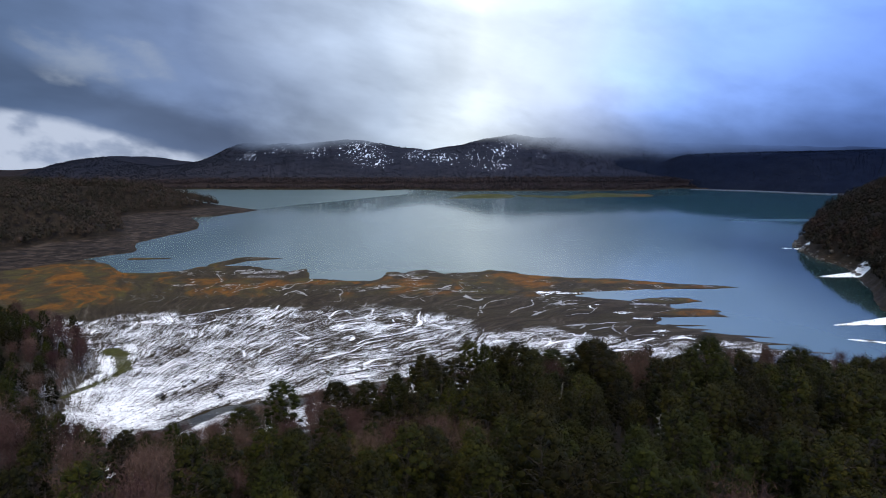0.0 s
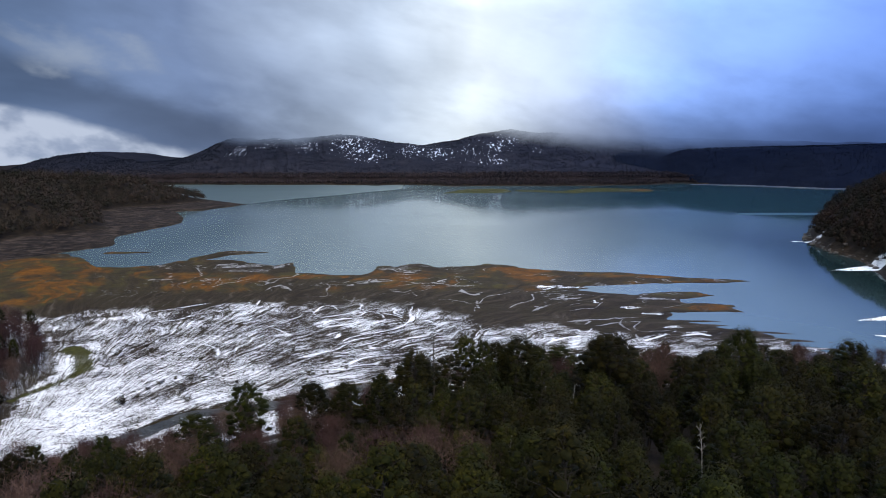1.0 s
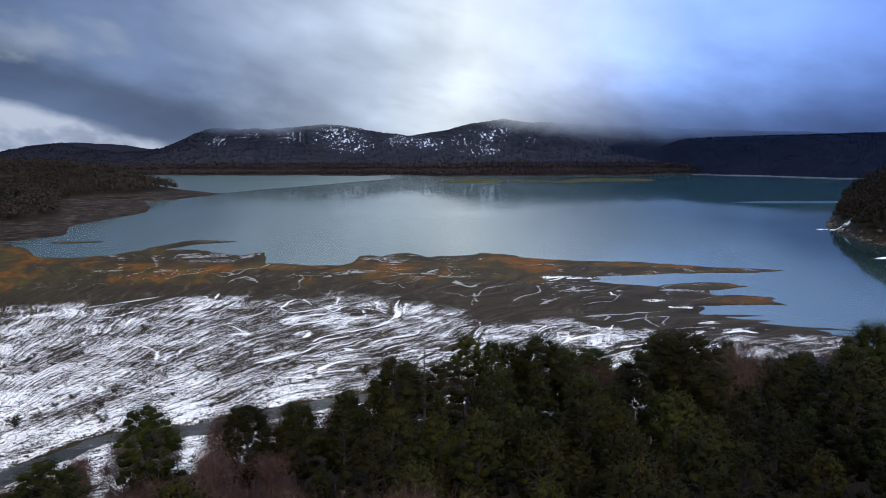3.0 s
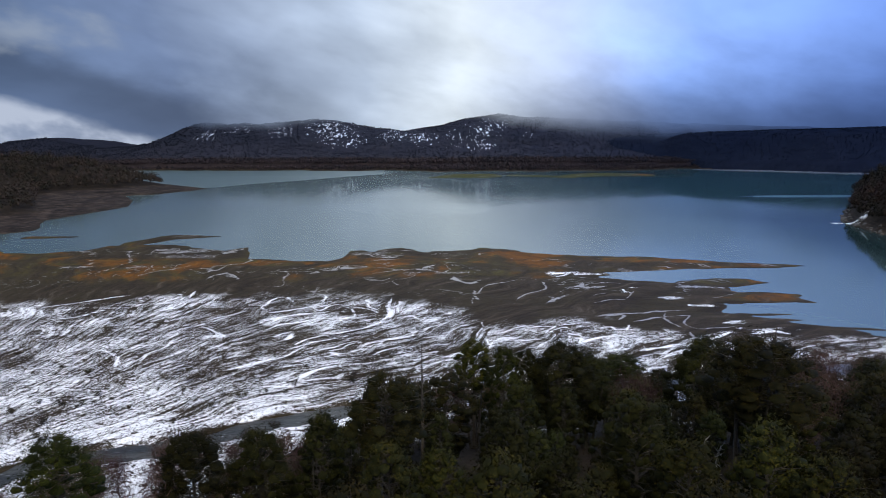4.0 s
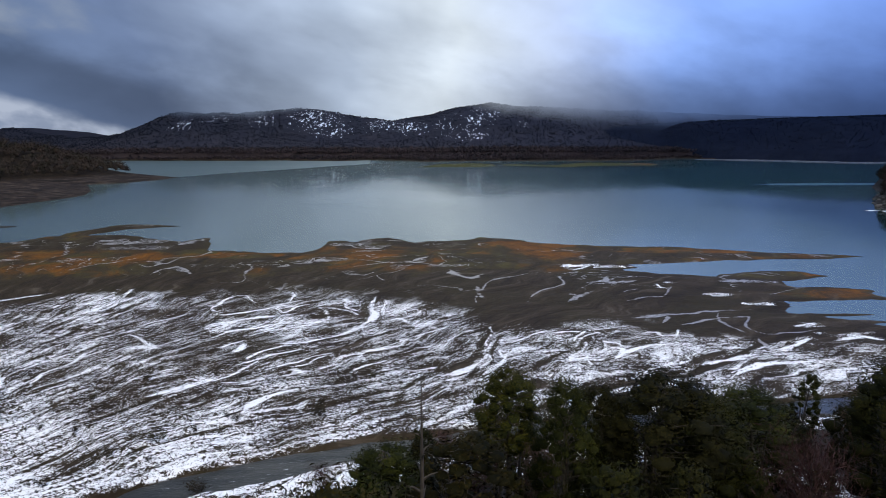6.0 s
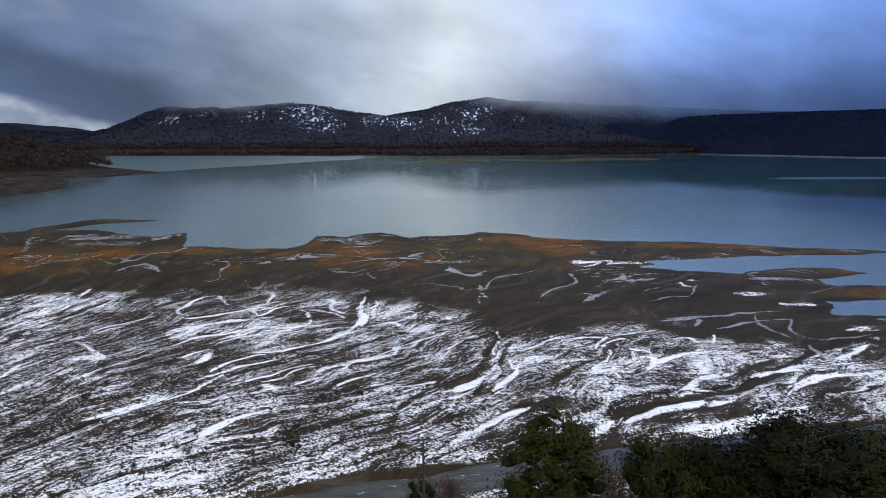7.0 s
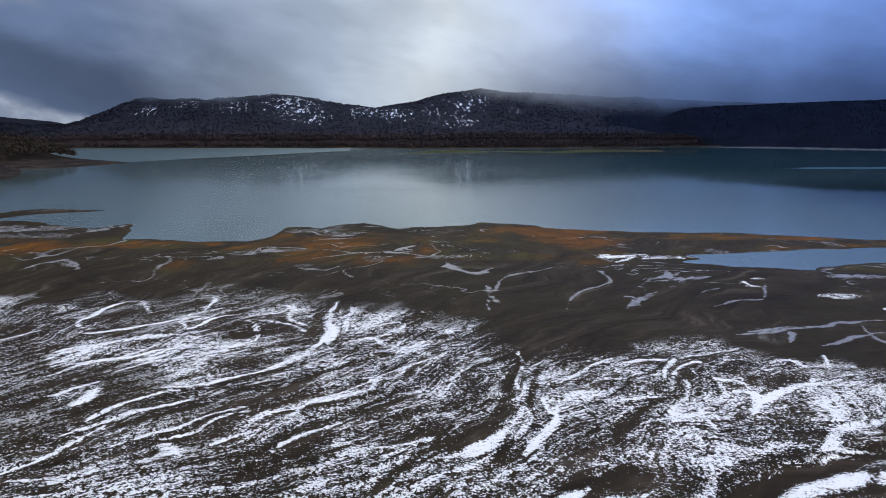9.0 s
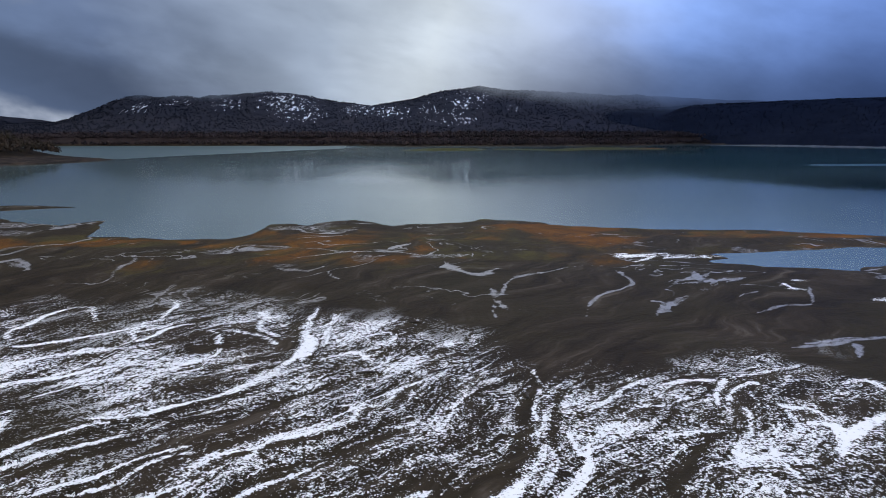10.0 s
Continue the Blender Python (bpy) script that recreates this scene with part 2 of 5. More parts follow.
def mountain_material(name, stops):
    """Wooded slope seen from far, with broken snow between the trees on the upper slopes."""
    k = Mat(name)
    pos = k.coords("Object")
    wood = k.colours(k.noise(k.scaled(pos, (0.05, 0.05, 0.12)), 1, 6, 0.7), stops)
    speck = k.noise(k.scaled(pos, (0.30, 0.06, 0.30)), 1, 3, 0.75)
    lev = k.math("ADD", k.attr("snow"), k.math("MULTIPLY", k.math("SUBTRACT", speck, 0.5), 3.6))
    cover = k.math("MULTIPLY", k.ramp(lev, 0.75, 0.98), k.ramp(k.attr("snow"), 0.02, 0.2), clamp=True)
    low = k.mix(k.attr("heath"), wood, k.colours(k.noise(k.scaled(pos, (0.03, 0.03, 0.2)), 1, 5, 0.7), [(0.3, (0.018, 0.015, 0.016)), (0.7, (0.045, 0.034, 0.033))]))
    return k.done(k.mix(cover, low, (0.75, 0.78, 0.84)), 0.9, 0.02)


def sky_colour(k, vec):
    """Cloud colour by direction from the middle of the shot: slate on one side, a bright gap, blue thin cloud on the other."""
    n = k.n.new("ShaderNodeVectorMath")
    n.operation = "NORMALIZE"
    k.put(vec, n.inputs[0])
    d = n.outputs[0]
    s = k.n.new("ShaderNodeSeparateXYZ")
    k.put(d, s.inputs[0])
    sl = k.n.new("ShaderNodeCombineXYZ")
    k.put(s.outputs[0], sl.inputs[0])
    k.put(s.outputs[1], sl.inputs[1])
    k.put(k.math("MULTIPLY_ADD", s.outputs[0], 0.16, s.outputs[2]), sl.inputs[2])
    d2 = sl.outputs[0]
    big = k.noise(k.scaled(d2, (2.4, 2.4, 6.5)), 1, 5, 0.50, warp=0.15)
    wisps = k.noise(k.scaled(d2, (7.0, 7.0, 13.0)), 1, 5, 0.52, warp=0.15)
    az = k.math("ADD", s.outputs[0], k.math("MULTIPLY", k.math("SUBTRACT", big, 0.5), 0.22))
    base = k.colours(k.ramp(az, -0.6, 0.6, 0, 1, False), [
        (0.0, srgb(76, 95, 126)), (0.22, srgb(92, 108, 138)), (0.42, srgb(158, 172, 192)), (0.54, srgb(206, 217, 228)),
        (0.66, srgb(174, 190, 222)), (0.80, srgb(134, 167, 233)), (1.0, srgb(110, 148, 230))])
    shade = k.math("MULTIPLY", k.ramp(big, 0.30, 0.70, 0.76, 1.17), k.ramp(wisps, 0.3, 0.7, 0.90, 1.10))
    base = k.mix(1.0, base, shade, "MULTIPLY")
    el = s.outputs[2]
    ragged = k.math("ADD", el, k.math("MULTIPLY", k.math("SUBTRACT", wisps, 0.5), 0.04))
    low = k.ramp(ragged, -0.02, k.ramp(s.outputs[0], 0.10, 0.50, 0.075, 0.14), 0.0, 1.0)
    side = k.ramp(s.outputs[0], -0.04, 0.26, 0.80, 0.22)
    dim = k.math("ADD", k.math("MULTIPLY", low, k.math("SUBTRACT", 1.0, side)), side, clamp=True)
    base = k.mix(1.0, base, dim, "MULTIPLY")
    # Out-of-view upper cloud is brightened to lighten what the lake mirrors.
    base = k.mix(1.0, base, k.ramp(el, 0.15, 0.42, 1.0, 1.7), "MULTIPLY")
    # a dark slate bank that sinks towards the ridge, and a torn light patch above it
    rag = k.math("MULTIPLY", k.math("SUBTRACT", wisps, 0.5), 0.11)
    sink = k.math("ADD", k.math("MULTIPLY_ADD", s.outputs[0], 0.30, k.math("ADD", el, rag)), 0.078)
    slate = k.math("MULTIPLY", k.ramp(k.math("ABSOLUTE", sink), 0.060, 0.0), k.ramp(s.outputs[0], -0.12, -0.36))
    base = k.mix(1.0, base, k.math("MULTIPLY_ADD", slate, -0.36, 1.0), "MULTIPLY")
    tx = k.math("DIVIDE", k.math("ADD", s.outputs[0], 0.455), 0.075)
    ty = k.math("DIVIDE", k.math("ADD", k.math("MULTIPLY_ADD", s.outputs[0], 0.16, el), -0.036), 0.030)
    torn = k.math("ADD", k.math("MULTIPLY", tx, tx), k.math("ADD", k.math("MULTIPLY", ty, ty), k.math("MULTIPLY", k.math("SUBTRACT", wisps, 0.5), 9.0)))
    base = k.mix(k.ramp(torn, 1.6, -0.2, 0.0, 0.55), base, srgb(136, 146, 160))
    # the pale gap under the slate cloud
    roof = k.math("ADD", k.math("MULTIPLY_ADD", s.outputs[0], -0.30, -0.123), k.math("MULTIPLY", k.math("SUBTRACT", wisps, 0.5), 0.05))
    gap = k.math("MULTIPLY", k.ramp(s.outputs[0], -0.27, -0.39), k.ramp(k.math("SUBTRACT", roof, el), -0.002, 0.016))
    gap = k.math("MULTIPLY", gap, k.ramp(k.noise(k.scaled(d2, (16.0, 16.0, 26.0)), 1, 4, 0.5), 0.36, 0.56, 0.45, 1.0))
    return k.mix(gap, base, srgb(150, 159, 176)), d, s, wisps


def cloud_material():
    k = Mat("cloud_ceiling")
    c, d, s, w = sky_colour(k, k.coords("Object"))
    e = k.n.new("ShaderNodeEmission")
    k.put(c, e.inputs["Color"])
    e.inputs["Strength"].default_value = 1.62
    k.t.links.new(e.outputs[0], k.out.inputs["Surface"])
    return k.m


def mist_material():
    k = Mat("low_cloud")
    pos = k.coords("Object")
    c, d, s, w = sky_colour(k, pos)
    e = k.n.new("ShaderNodeEmission")
    k.put(c, e.inputs["Color"])
    e.inputs["Strength"].default_value = 1.62
    tr = k.n.new("ShaderNodeBsdfTransparent")
    sep = k.n.new("ShaderNodeSeparateXYZ")
    k.put(pos, sep.inputs[0])
    puff = k.noise(k.scaled(pos, (0.010, 0.010, 0.018)), 1, 5, 0.55, warp=0.4)
    h = k.math("ADD", sep.outputs[2], k.math("MULTIPLY", k.math("SUBTRACT", puff, 0.5), 30.0))
    base = k.attr("base")
    a = k.ramp(k.math("MULTIPLY", k.math("SUBTRACT", h, base), k.attr("tight")), -7.0, 14.0)
    a = k.math("MULTIPLY", a, k.attr("fade"), clamp=True)
    m = k.n.new("ShaderNodeMixShader")
    k.put(a, m.inputs[0])
    k.t.links.new(tr.outputs[0], m.inputs[1])
    k.t.links.new(e.outputs[0], m.inputs[2])
    k.t.links.new(m.outputs[0], k.out.inputs["Surface"])
    return k.m


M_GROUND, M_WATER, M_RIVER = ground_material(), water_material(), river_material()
# Distance haze is mixed into both slope colours as blue and purple grey.
M_MOUNT = mountain_material("hazed_mountain_slope", [(0.3, (0.018, 0.0195, 0.029)), (0.55, (0.026, 0.0265, 0.036)), (0.8, (0.040, 0.038, 0.047))])
M_MOUNT_HAZE = mountain_material("hazed_ridge_slope", [(0.3, (0.0065, 0.0092, 0.0180)), (0.55, (0.0095, 0.0130, 0.0235)), (0.8, (0.0145, 0.0180, 0.0300))])
M_LEAF = leaf_material("evergreen_leaves", (0.0062, 0.0074, 0.0012), (0.0140, 0.0157, 0.0023), (0.0295, 0.0292, 0.0041))
# Darker leaf copy for lumps inside the boughs: the crown's inner shade as colour.
M_CORE_SHADE = leaf_material("shaded_inner_foliage", (0.0046, 0.0056, 0.0012), (0.0078, 0.0092, 0.0018), (0.0130, 0.0142, 0.0028))
M_OLIVE = leaf_material("olive_leaves", (0.0086, 0.0086, 0.0013), (0.0190, 0.0177, 0.0023), (0.0390, 0.0330, 0.0043))
M_TWIG = leaf_material("bare_twigs", (0.0382, 0.0229, 0.0187), (0.0680, 0.0416, 0.0348), (0.1105, 0.0706, 0.0603))
M_BARK = bark_material("tree_bark", (0.020, 0.016, 0.013), (0.09, 0.078, 0.066))
M_PALE = bark_material("bleached_wood", (0.1500, 0.1450, 0.1350), (0.4400, 0.4300, 0.4100))
M_FAR_BROWN = far_wood_material("winter_wood", [(0.25, (0.013, 0.0140, 0.0095)), (0.45, (0.026, 0.0225, 0.0170)), (0.62, (0.046, 0.034, 0.027)), (0.9, (0.068, 0.049, 0.040))])
M_FAR_DARK = far_wood_material("dark_wood", [(0.2, (0.0062, 0.0069, 0.0050)), (0.5, (0.0155, 0.0144, 0.0100)), (0.68, (0.0310, 0.0186, 0.0157)), (0.9, (0.0465, 0.0275, 0.0228))])
# These two far woods carry the blue haze in their base colours.
M_FAR_HAZE = far_wood_material("hazed_distant_wood", [(0.2, (0.0065, 0.0095, 0.0185)), (0.6, (0.0095, 0.0132, 0.0235)), (0.9, (0.015, 0.019, 0.031))])
M_FAR_RIDGE = far_wood_material("hazed_ridge_trees", [(0.2, (0.014, 0.0170, 0.0265)), (0.5, (0.022, 0.0245, 0.0350)), (0.9, (0.038, 0.038, 0.0480))])
M_FAR_SCRUB = far_wood_material("far_scrub", [(0.25, (0.013, 0.0135, 0.0160)), (0.5, (0.034, 0.027, 0.0285)), (0.85, (0.070, 0.053, 0.051))])
M_ROCK = bark_material("shore_rock", (0.030, 0.028, 0.026), (0.13, 0.12, 0.11))
M_STONE = bark_material("pale_bank_stone", (0.05, 0.052, 0.058), (0.16, 0.165, 0.18))
M_SHRUB = leaf_material("shrub_twigs", (0.010, 0.009, 0.005), (0.030, 0.026, 0.013), (0.065, 0.052, 0.026))


# ---- terrain ----
TABLES = {}


def fbm(x, y, scale, octaves=4, seed=0):
    """Smooth value noise, about -1 to 1, on arrays."""
    if seed not in TABLES:
        TABLES[seed] = np.random.RandomState(seed).rand(256, 256) * 2 - 1
    table = TABLES[seed]
    total, amp, norm = np.zeros_like(x, dtype=float), 1.0, 0.0
    for o in range(octaves):
        u, v = x / scale + 37.1 * o, y / scale + 11.7 * o
        i, j = np.floor(u).astype(int), np.floor(v).astype(int)
        fu, fv = u - i, v - j
        fu, fv = fu * fu * (3 - 2 * fu), fv * fv * (3 - 2 * fv)
        a, b = table[i % 256, j % 256], table[(i + 1) % 256, j % 256]
        c, d = table[i % 256, (j + 1) % 256], table[(i + 1) % 256, (j + 1) % 256]
        total += amp * ((a * (1 - fu) + b * fu) * (1 - fv) + (c * (1 - fu) + d * fu) * fv)
        norm += amp
        amp, scale = amp * 0.5, scale * 0.5
    return total / norm * 1.6


def step(v, lo, hi):
    t = np.clip((v - lo) / (hi - lo), 0, 1)
    return t * t * (3 - 2 * t)


def capsule(x, y, ax, ay, ar, bx, by, br):
    """Signed distance, positive inside, of a tapered strip from a to b."""
    dx, dy = bx - ax, by - ay
    t = np.clip(((x - ax) * dx + (y - ay) * dy) / (dx * dx + dy * dy), 0, 1)
    return ar + (br - ar) * t - np.hypot(x - ax - t * dx, y - ay - t * dy)


def along(x, y, line):
    """Distance to a line of points, and how far along it, 0 to 1."""
    best, where = np.full(np.shape(x), 1e9), np.zeros(np.shape(x))
    for i, ((ax, ay), (bx, by)) in enumerate(zip(line, line[1:])):
        dx, dy = bx - ax, by - ay
        t = np.clip(((x - ax) * dx + (y - ay) * dy) / (dx * dx + dy * dy), 0, 1)
        d = np.hypot(x - ax - t * dx, y - ay - t * dy)
        where = np.where(d < best, (i + t) / (len(line) - 1), where)
        best = np.minimum(best, d)
    return best, where


RIVER = [(-118, 120), (-92, 152), (-80, 172), (-66, 192), (-48, 196), (-30, 206), (-10, 213.7), (14, 218.2), (36, 222), (62, 225), (96, 231), (128, 236)]
SIDE_STREAM = [(24, 221), (27, 229), (34, 236), (49, 240), (58, 246), (72, 257), (88, 266), (104, 270)]
FRONT_X = [-270, -222, -205, -186, -170, -162, -154, -147, -130, -117, -107, -88, -83, -77, -75, -40, -34.5, -33, -22, -10, 0, 14, 26, 38, 56, 66]
FRONT_Y = [432, 424, 411, 385, 382, 389, 391, 402, 406, 405, 397, 387, 396, 381, 371, 364, 370, 387, 386, 393, 383, 385, 391, 386, 376, 371]
EAST_Y = [150, 222, 232, 243, 252, 262, 267, 273, 279, 281, 286, 290, 295, 303, 310, 315, 319, 322, 325, 329, 334, 372]
EAST_X = [190, 152, 143, 131, 124, 119, 113, 106, 96, 88, 92, 97, 104, 106, 109, 110, 92, 86, 74, 66, 72, 66]
SPITS = [(60, 354, 18, 93, 355, 14), (93, 355, 14, 121, 350.5, 6.5), (121, 350.5, 6.5, 141, 348, 4), (141, 348, 4, 155.5, 347.3, 0.4),
         (96, 319, 5.5, 109, 320, 6.8), (109, 320, 6.8, 117, 321.5, 5), (117, 321.5, 4.6, 126, 318.8, 0.3), (100, 299, 7.5, 118, 299, 6.8), (118, 299, 6.5, 125.5, 292, 0.7), (112, 300, 6, 125, 301.5, 2.2),
         (-138, 408, 6, -128, 424, 7), (-128, 425, 7, -118, 427, 6), (-118, 427, 6, -103, 427, 0.5), (-198, 427, 3.6, -176, 429, 1.6), (-84, 388, 5, -82, 395, 1.5),
         (96, 279.3, 1.6, 114, 279, 0.3), (98, 273, 2.2, 113, 273.2, 0.3), (106, 268, 2.4, 132, 262, 0.3), (110, 258, 2.6, 141, 252, 0.3), (116, 248, 2.2, 147, 243, 0.3)]
HEAD_Y = [380, 429, 449, 475, 503, 527, 553, 590, 622, 632, 644, 660, 676]
HEAD_X = [-262, -226, -208, -218, -217, -208, -200, -214, -230, -210, -203, -193, -184]
FOOT_Y = [380, 430, 475, 499, 511, 540, 575, 610, 638, 664, 697, 730]
FOOT_X = [-330, -296, -276, -253, -240, -255, -275, -289, -279, -247, -230, -250]
RIGHT_Y = [120, 220, 250, 292, 306, 322, 351, 375, 402, 424, 446, 466, 510, 533, 577, 640, 900]
RIGHT_X = [215, 186, 190, 199, 202, 209, 225, 234, 236, 236, 239, 243, 270, 292, 312, 380, 800]
SNOW_SHELVES = [(207, 371, 0.6, 238, 377, 8), (166, 279, 1.0, 206, 288, 7), (156, 262, 0.6, 196, 246, 3), (148, 230, 2, 186, 220, 6), (231, 461, 0.5, 246, 455, 4)]
FAR_ISLETS = [(8, 780, 3, 42, 800, 22), (42, 800, 22, 58, 802, 26), (98, 804, 10, 150, 784, 11), (150, 790, 12, 186, 812, 22), (186, 812, 22, 230, 806, 18)]
GREEN_BANK = [(-125.0, 244.3), (-118.4, 239.2), (-110.7, 224.6), (-111.3, 217.6), (-114.6, 209.2), (-117.8, 199.9)]
FAR_X = [-2000, -300, -60, 20, 150, 250, 309, 380, 460, 700, 2000]
FAR_Y = [950, 896, 884, 862, 862, 872, 890, 868, 822, 800, 900]


def shore(x, y):
    """Signed distance to the water's edge on the near and side shores, positive on land."""
    wob = fbm(x, y, 16, 4, 3) * 1.8 + fbm(x * 0.5, y, 4, 2, 13) * 1.2
    front = np.interp(x, FRONT_X, FRONT_Y) - y
    east = np.interp(y, EAST_Y, EAST_X) - x + fbm(x * 0.22, y + 0.12 * x, 5, 3, 4) * 4 * step(y, 236, 250) * step(y, 345, 325)
    body = np.minimum(front, east) + wob
    body = np.where(x < -225, np.minimum(body, 90), body)
    for s in SPITS + SNOW_SHELVES + FAR_ISLETS:
        body = np.maximum(body, capsule(x, y, *s) + wob * 0.22)
    return body


def headland(x, y):
    side = np.interp(y, HEAD_Y, HEAD_X) - x + fbm(x, y, 22, 3, 5) * 3
    far = np.minimum(676 - y + 0.83 * (-184 - x), 765 - y)
    d = np.minimum(side, far * 0.75)
    return np.where(y < 380, np.minimum(-262 - x, 60), d)


def head_wood(x, y):
    """Signed distance to the foot of the headland's wood."""
    far = np.minimum(676 - y + 0.83 * (-184 - x), 765 - y)
    return np.minimum(np.interp(y, FOOT_Y, FOOT_X) - x + fbm(x, y, 18, 3, 15) * 4, far * 0.75 - 3)


def right_hill(x, y):
    d = (x - np.interp(y, RIGHT_Y, RIGHT_X)) * 0.9 + fbm(x, y, 14, 3, 6) * 2.5
    far = (585 - y) * 0.9 + 0.25 * (x - 304)
    return np.minimum(d, far)


def far_shore(x, y):
    return y - np.interp(x, FAR_X, FAR_Y) + fbm(x, y, 40, 3, 8) * 8


def hill_base(x):
    return np.interp(x, [-200, -130, -92, -78, -64, -46, -28, -8, 20, 60, 100, 140, 200], [40, 96, 132, 152, 172, 182, 192, 206, 211, 215, 218, 214, 190])


def near_hill(x, y):
    d = hill_base(x) - y
    return d + fbm(x, y, 30, 3, 9) * 3 + 78 * np.exp(-((x + 72) / 32) ** 2 - ((y - 84) / 30) ** 2)


def west_bank(x, y):
    edge = np.interp(y, [120, 170, 186, 204, 222, 240, 252, 268, 300], [-100, -109, -112, -118, -116, -128, -136, -165, -260])
    return edge - x + fbm(x, y, 12, 3, 10) * 2


def terrain(x, y):
    """Height of the ground, and the amounts of its covers."""
    sd = shore(x, y)
    z = np.where(sd > 0, 1.25 * (1 - np.exp(-np.maximum(sd, 0) / 45)) + 0.16 * step(sd, 0, 2), np.maximum(sd * 0.10, -9))
    z = z + np.where(sd > -4, fbm(x, y, 7, 3, 12) * 0.07, 0)
    hl = headland(x, y)
    z = np.maximum(z, np.where(hl > 0, 1.0 * step(hl, 0, 8) + 1.6 * step(hl, 6, 50) + 25 * step(head_wood(x, y), -6, 95) + fbm(x, y, 9, 3, 16) * 0.3 * step(hl, 0, 10), np.maximum(hl * 0.12, -9)))
    rh = right_hill(x, y)
    z = np.maximum(z, np.where(rh > 0, 2.2 * step(rh, 0, 5) + 52 * (1 - np.exp(-np.maximum(rh - 3, 0) / 46)), np.maximum(rh * 0.3, -9)))
    fs = far_shore(x, y)
    z = np.maximum(z, np.where(fs > 0, 1.2 * step(fs, 0, 10) + 0.075 * np.minimum(fs, 110) - 70 * step(y, 1080, 1500), np.maximum(fs * 0.05, -9)))
    nh = near_hill(x, y)
    rise = 0.235 * np.minimum(np.maximum(nh, 0), 230) * step(nh, -2, 26) + 0.5 * step(nh, -4, 6)
    z = np.maximum(z, 1.1 + rise * (1 + 0.12 * fbm(x, y, 40, 2, 14))) * step(nh, -8, -2) + z * (1 - step(nh, -8, -2))
    wb = west_bank(x, y)
    z = z + 0.20 * np.clip(wb, 0, 120) * step(wb, 0, 12) * step(y, 330, 275)
    dr, _ = along(x, y, RIVER)
    ds, _ = along(x, y, SIDE_STREAM)
    land = step(sd, 2, 10)
    z = z - step(dr + fbm(x, y, 7, 3, 17) * 1.0, 4.0, 2.4) * (z - 0.55) * land
    z = z - step(ds, 2.0, 0.8) * np.maximum(z - 0.85, 0) * land
    return z


# ---- the ground: one sheet, fine where the flats lie ----
def axis(bands):
    pts = []
    for lo, hi, stepsize in bands:
        pts.extend(np.arange(lo, hi, stepsize))
    return np.array(pts + [bands[-1][1]])


def grid_mesh(name, xs, ys, zfun):
    gx, gy = np.meshgrid(xs, ys)
    gz = zfun(gx, gy)
    nx, ny = len(xs), len(ys)
    verts = np.stack([gx, gy, gz], -1).reshape(-1, 3)
    i = np.arange((ny - 1) * (nx - 1))
    a = i // (nx - 1) * nx + i % (nx - 1)
    faces = np.stack([a, a + 1, a + 1 + nx, a + nx], -1)
    me = bpy.data.meshes.new(name)
    me.vertices.add(len(verts))
    me.vertices.foreach_set("co", verts.ravel())
    me.loops.add(len(faces) * 4)
    me.loops.foreach_set("vertex_index", faces.ravel().astype(np.int32))
    me.polygons.add(len(faces))
    me.polygons.foreach_set("loop_start", np.arange(len(faces), dtype=np.int32) * 4)
    me.polygons.foreach_set("use_smooth", np.ones(len(faces), dtype=bool))
    me.update(calc_edges=True)
    return me, gx.ravel(), gy.ravel(), verts[:, 2]


def set_attr(me, name, values):
    a = me.attributes.new(name, "FLOAT", "POINT")
    a.data.foreach_set("value", np.clip(values, 0, 1).astype(np.float32))


xs = axis([(-4200, -700, 250), (-700, -300, 12), (-300, -130, 3.0), (-130, -80, 1.4), (-80, 85, 0.55), (85, 180, 1.4), (180, 330, 3.0), (330, 800, 10), (800, 4200, 250)])
ys = axis([(-900, 0, 60), (0, 160, 3.0), (160, 205, 1.4), (205, 312, 0.55), (312, 330, 0.75), (330, 395, 0.75), (395, 440, 1.1), (440, 700, 4), (700, 770, 8), (770, 846, 2.0), (846, 1000, 8), (1000, 4200, 250)])
me, px_, py_, pz_ = grid_mesh("ground", xs, ys, terrain)
sd_, nh_, wb_, hl_, rh_, fs_ = (f(px_, py_) for f in (shore, near_hill, west_bank, headland, right_hill, far_shore))
# snow lies from the river to a ragged line across the flats, thickest up the valley
line = np.interp(px_, [-165, -124, -87, -59, -36, -9, 4, 12, 18, 30, 45, 62, 90, 110], [286, 299, 305, 309, 313, 302, 294, 286, 276, 276, 276, 272, 262, 256])
line = line + fbm(px_, py_, 14, 3, 21) * 7 + fbm(px_, py_ * 0.6, 4.5, 2, 22) * 4
edge = step(line - py_, -5, 13)
thick = step(py_ + 0.30 * px_, 224, 190) * 0.35 + step(-px_, 30, 120) * 0.06
gaps = 0.07 * step(fbm(px_, py_, 20, 2, 33), 0.1, 0.6)
crust = 0.03 * step(px_, 8, 22) * step(py_, 268, 254)
snow_amt = edge * (0.155 + thick + crust - gaps)
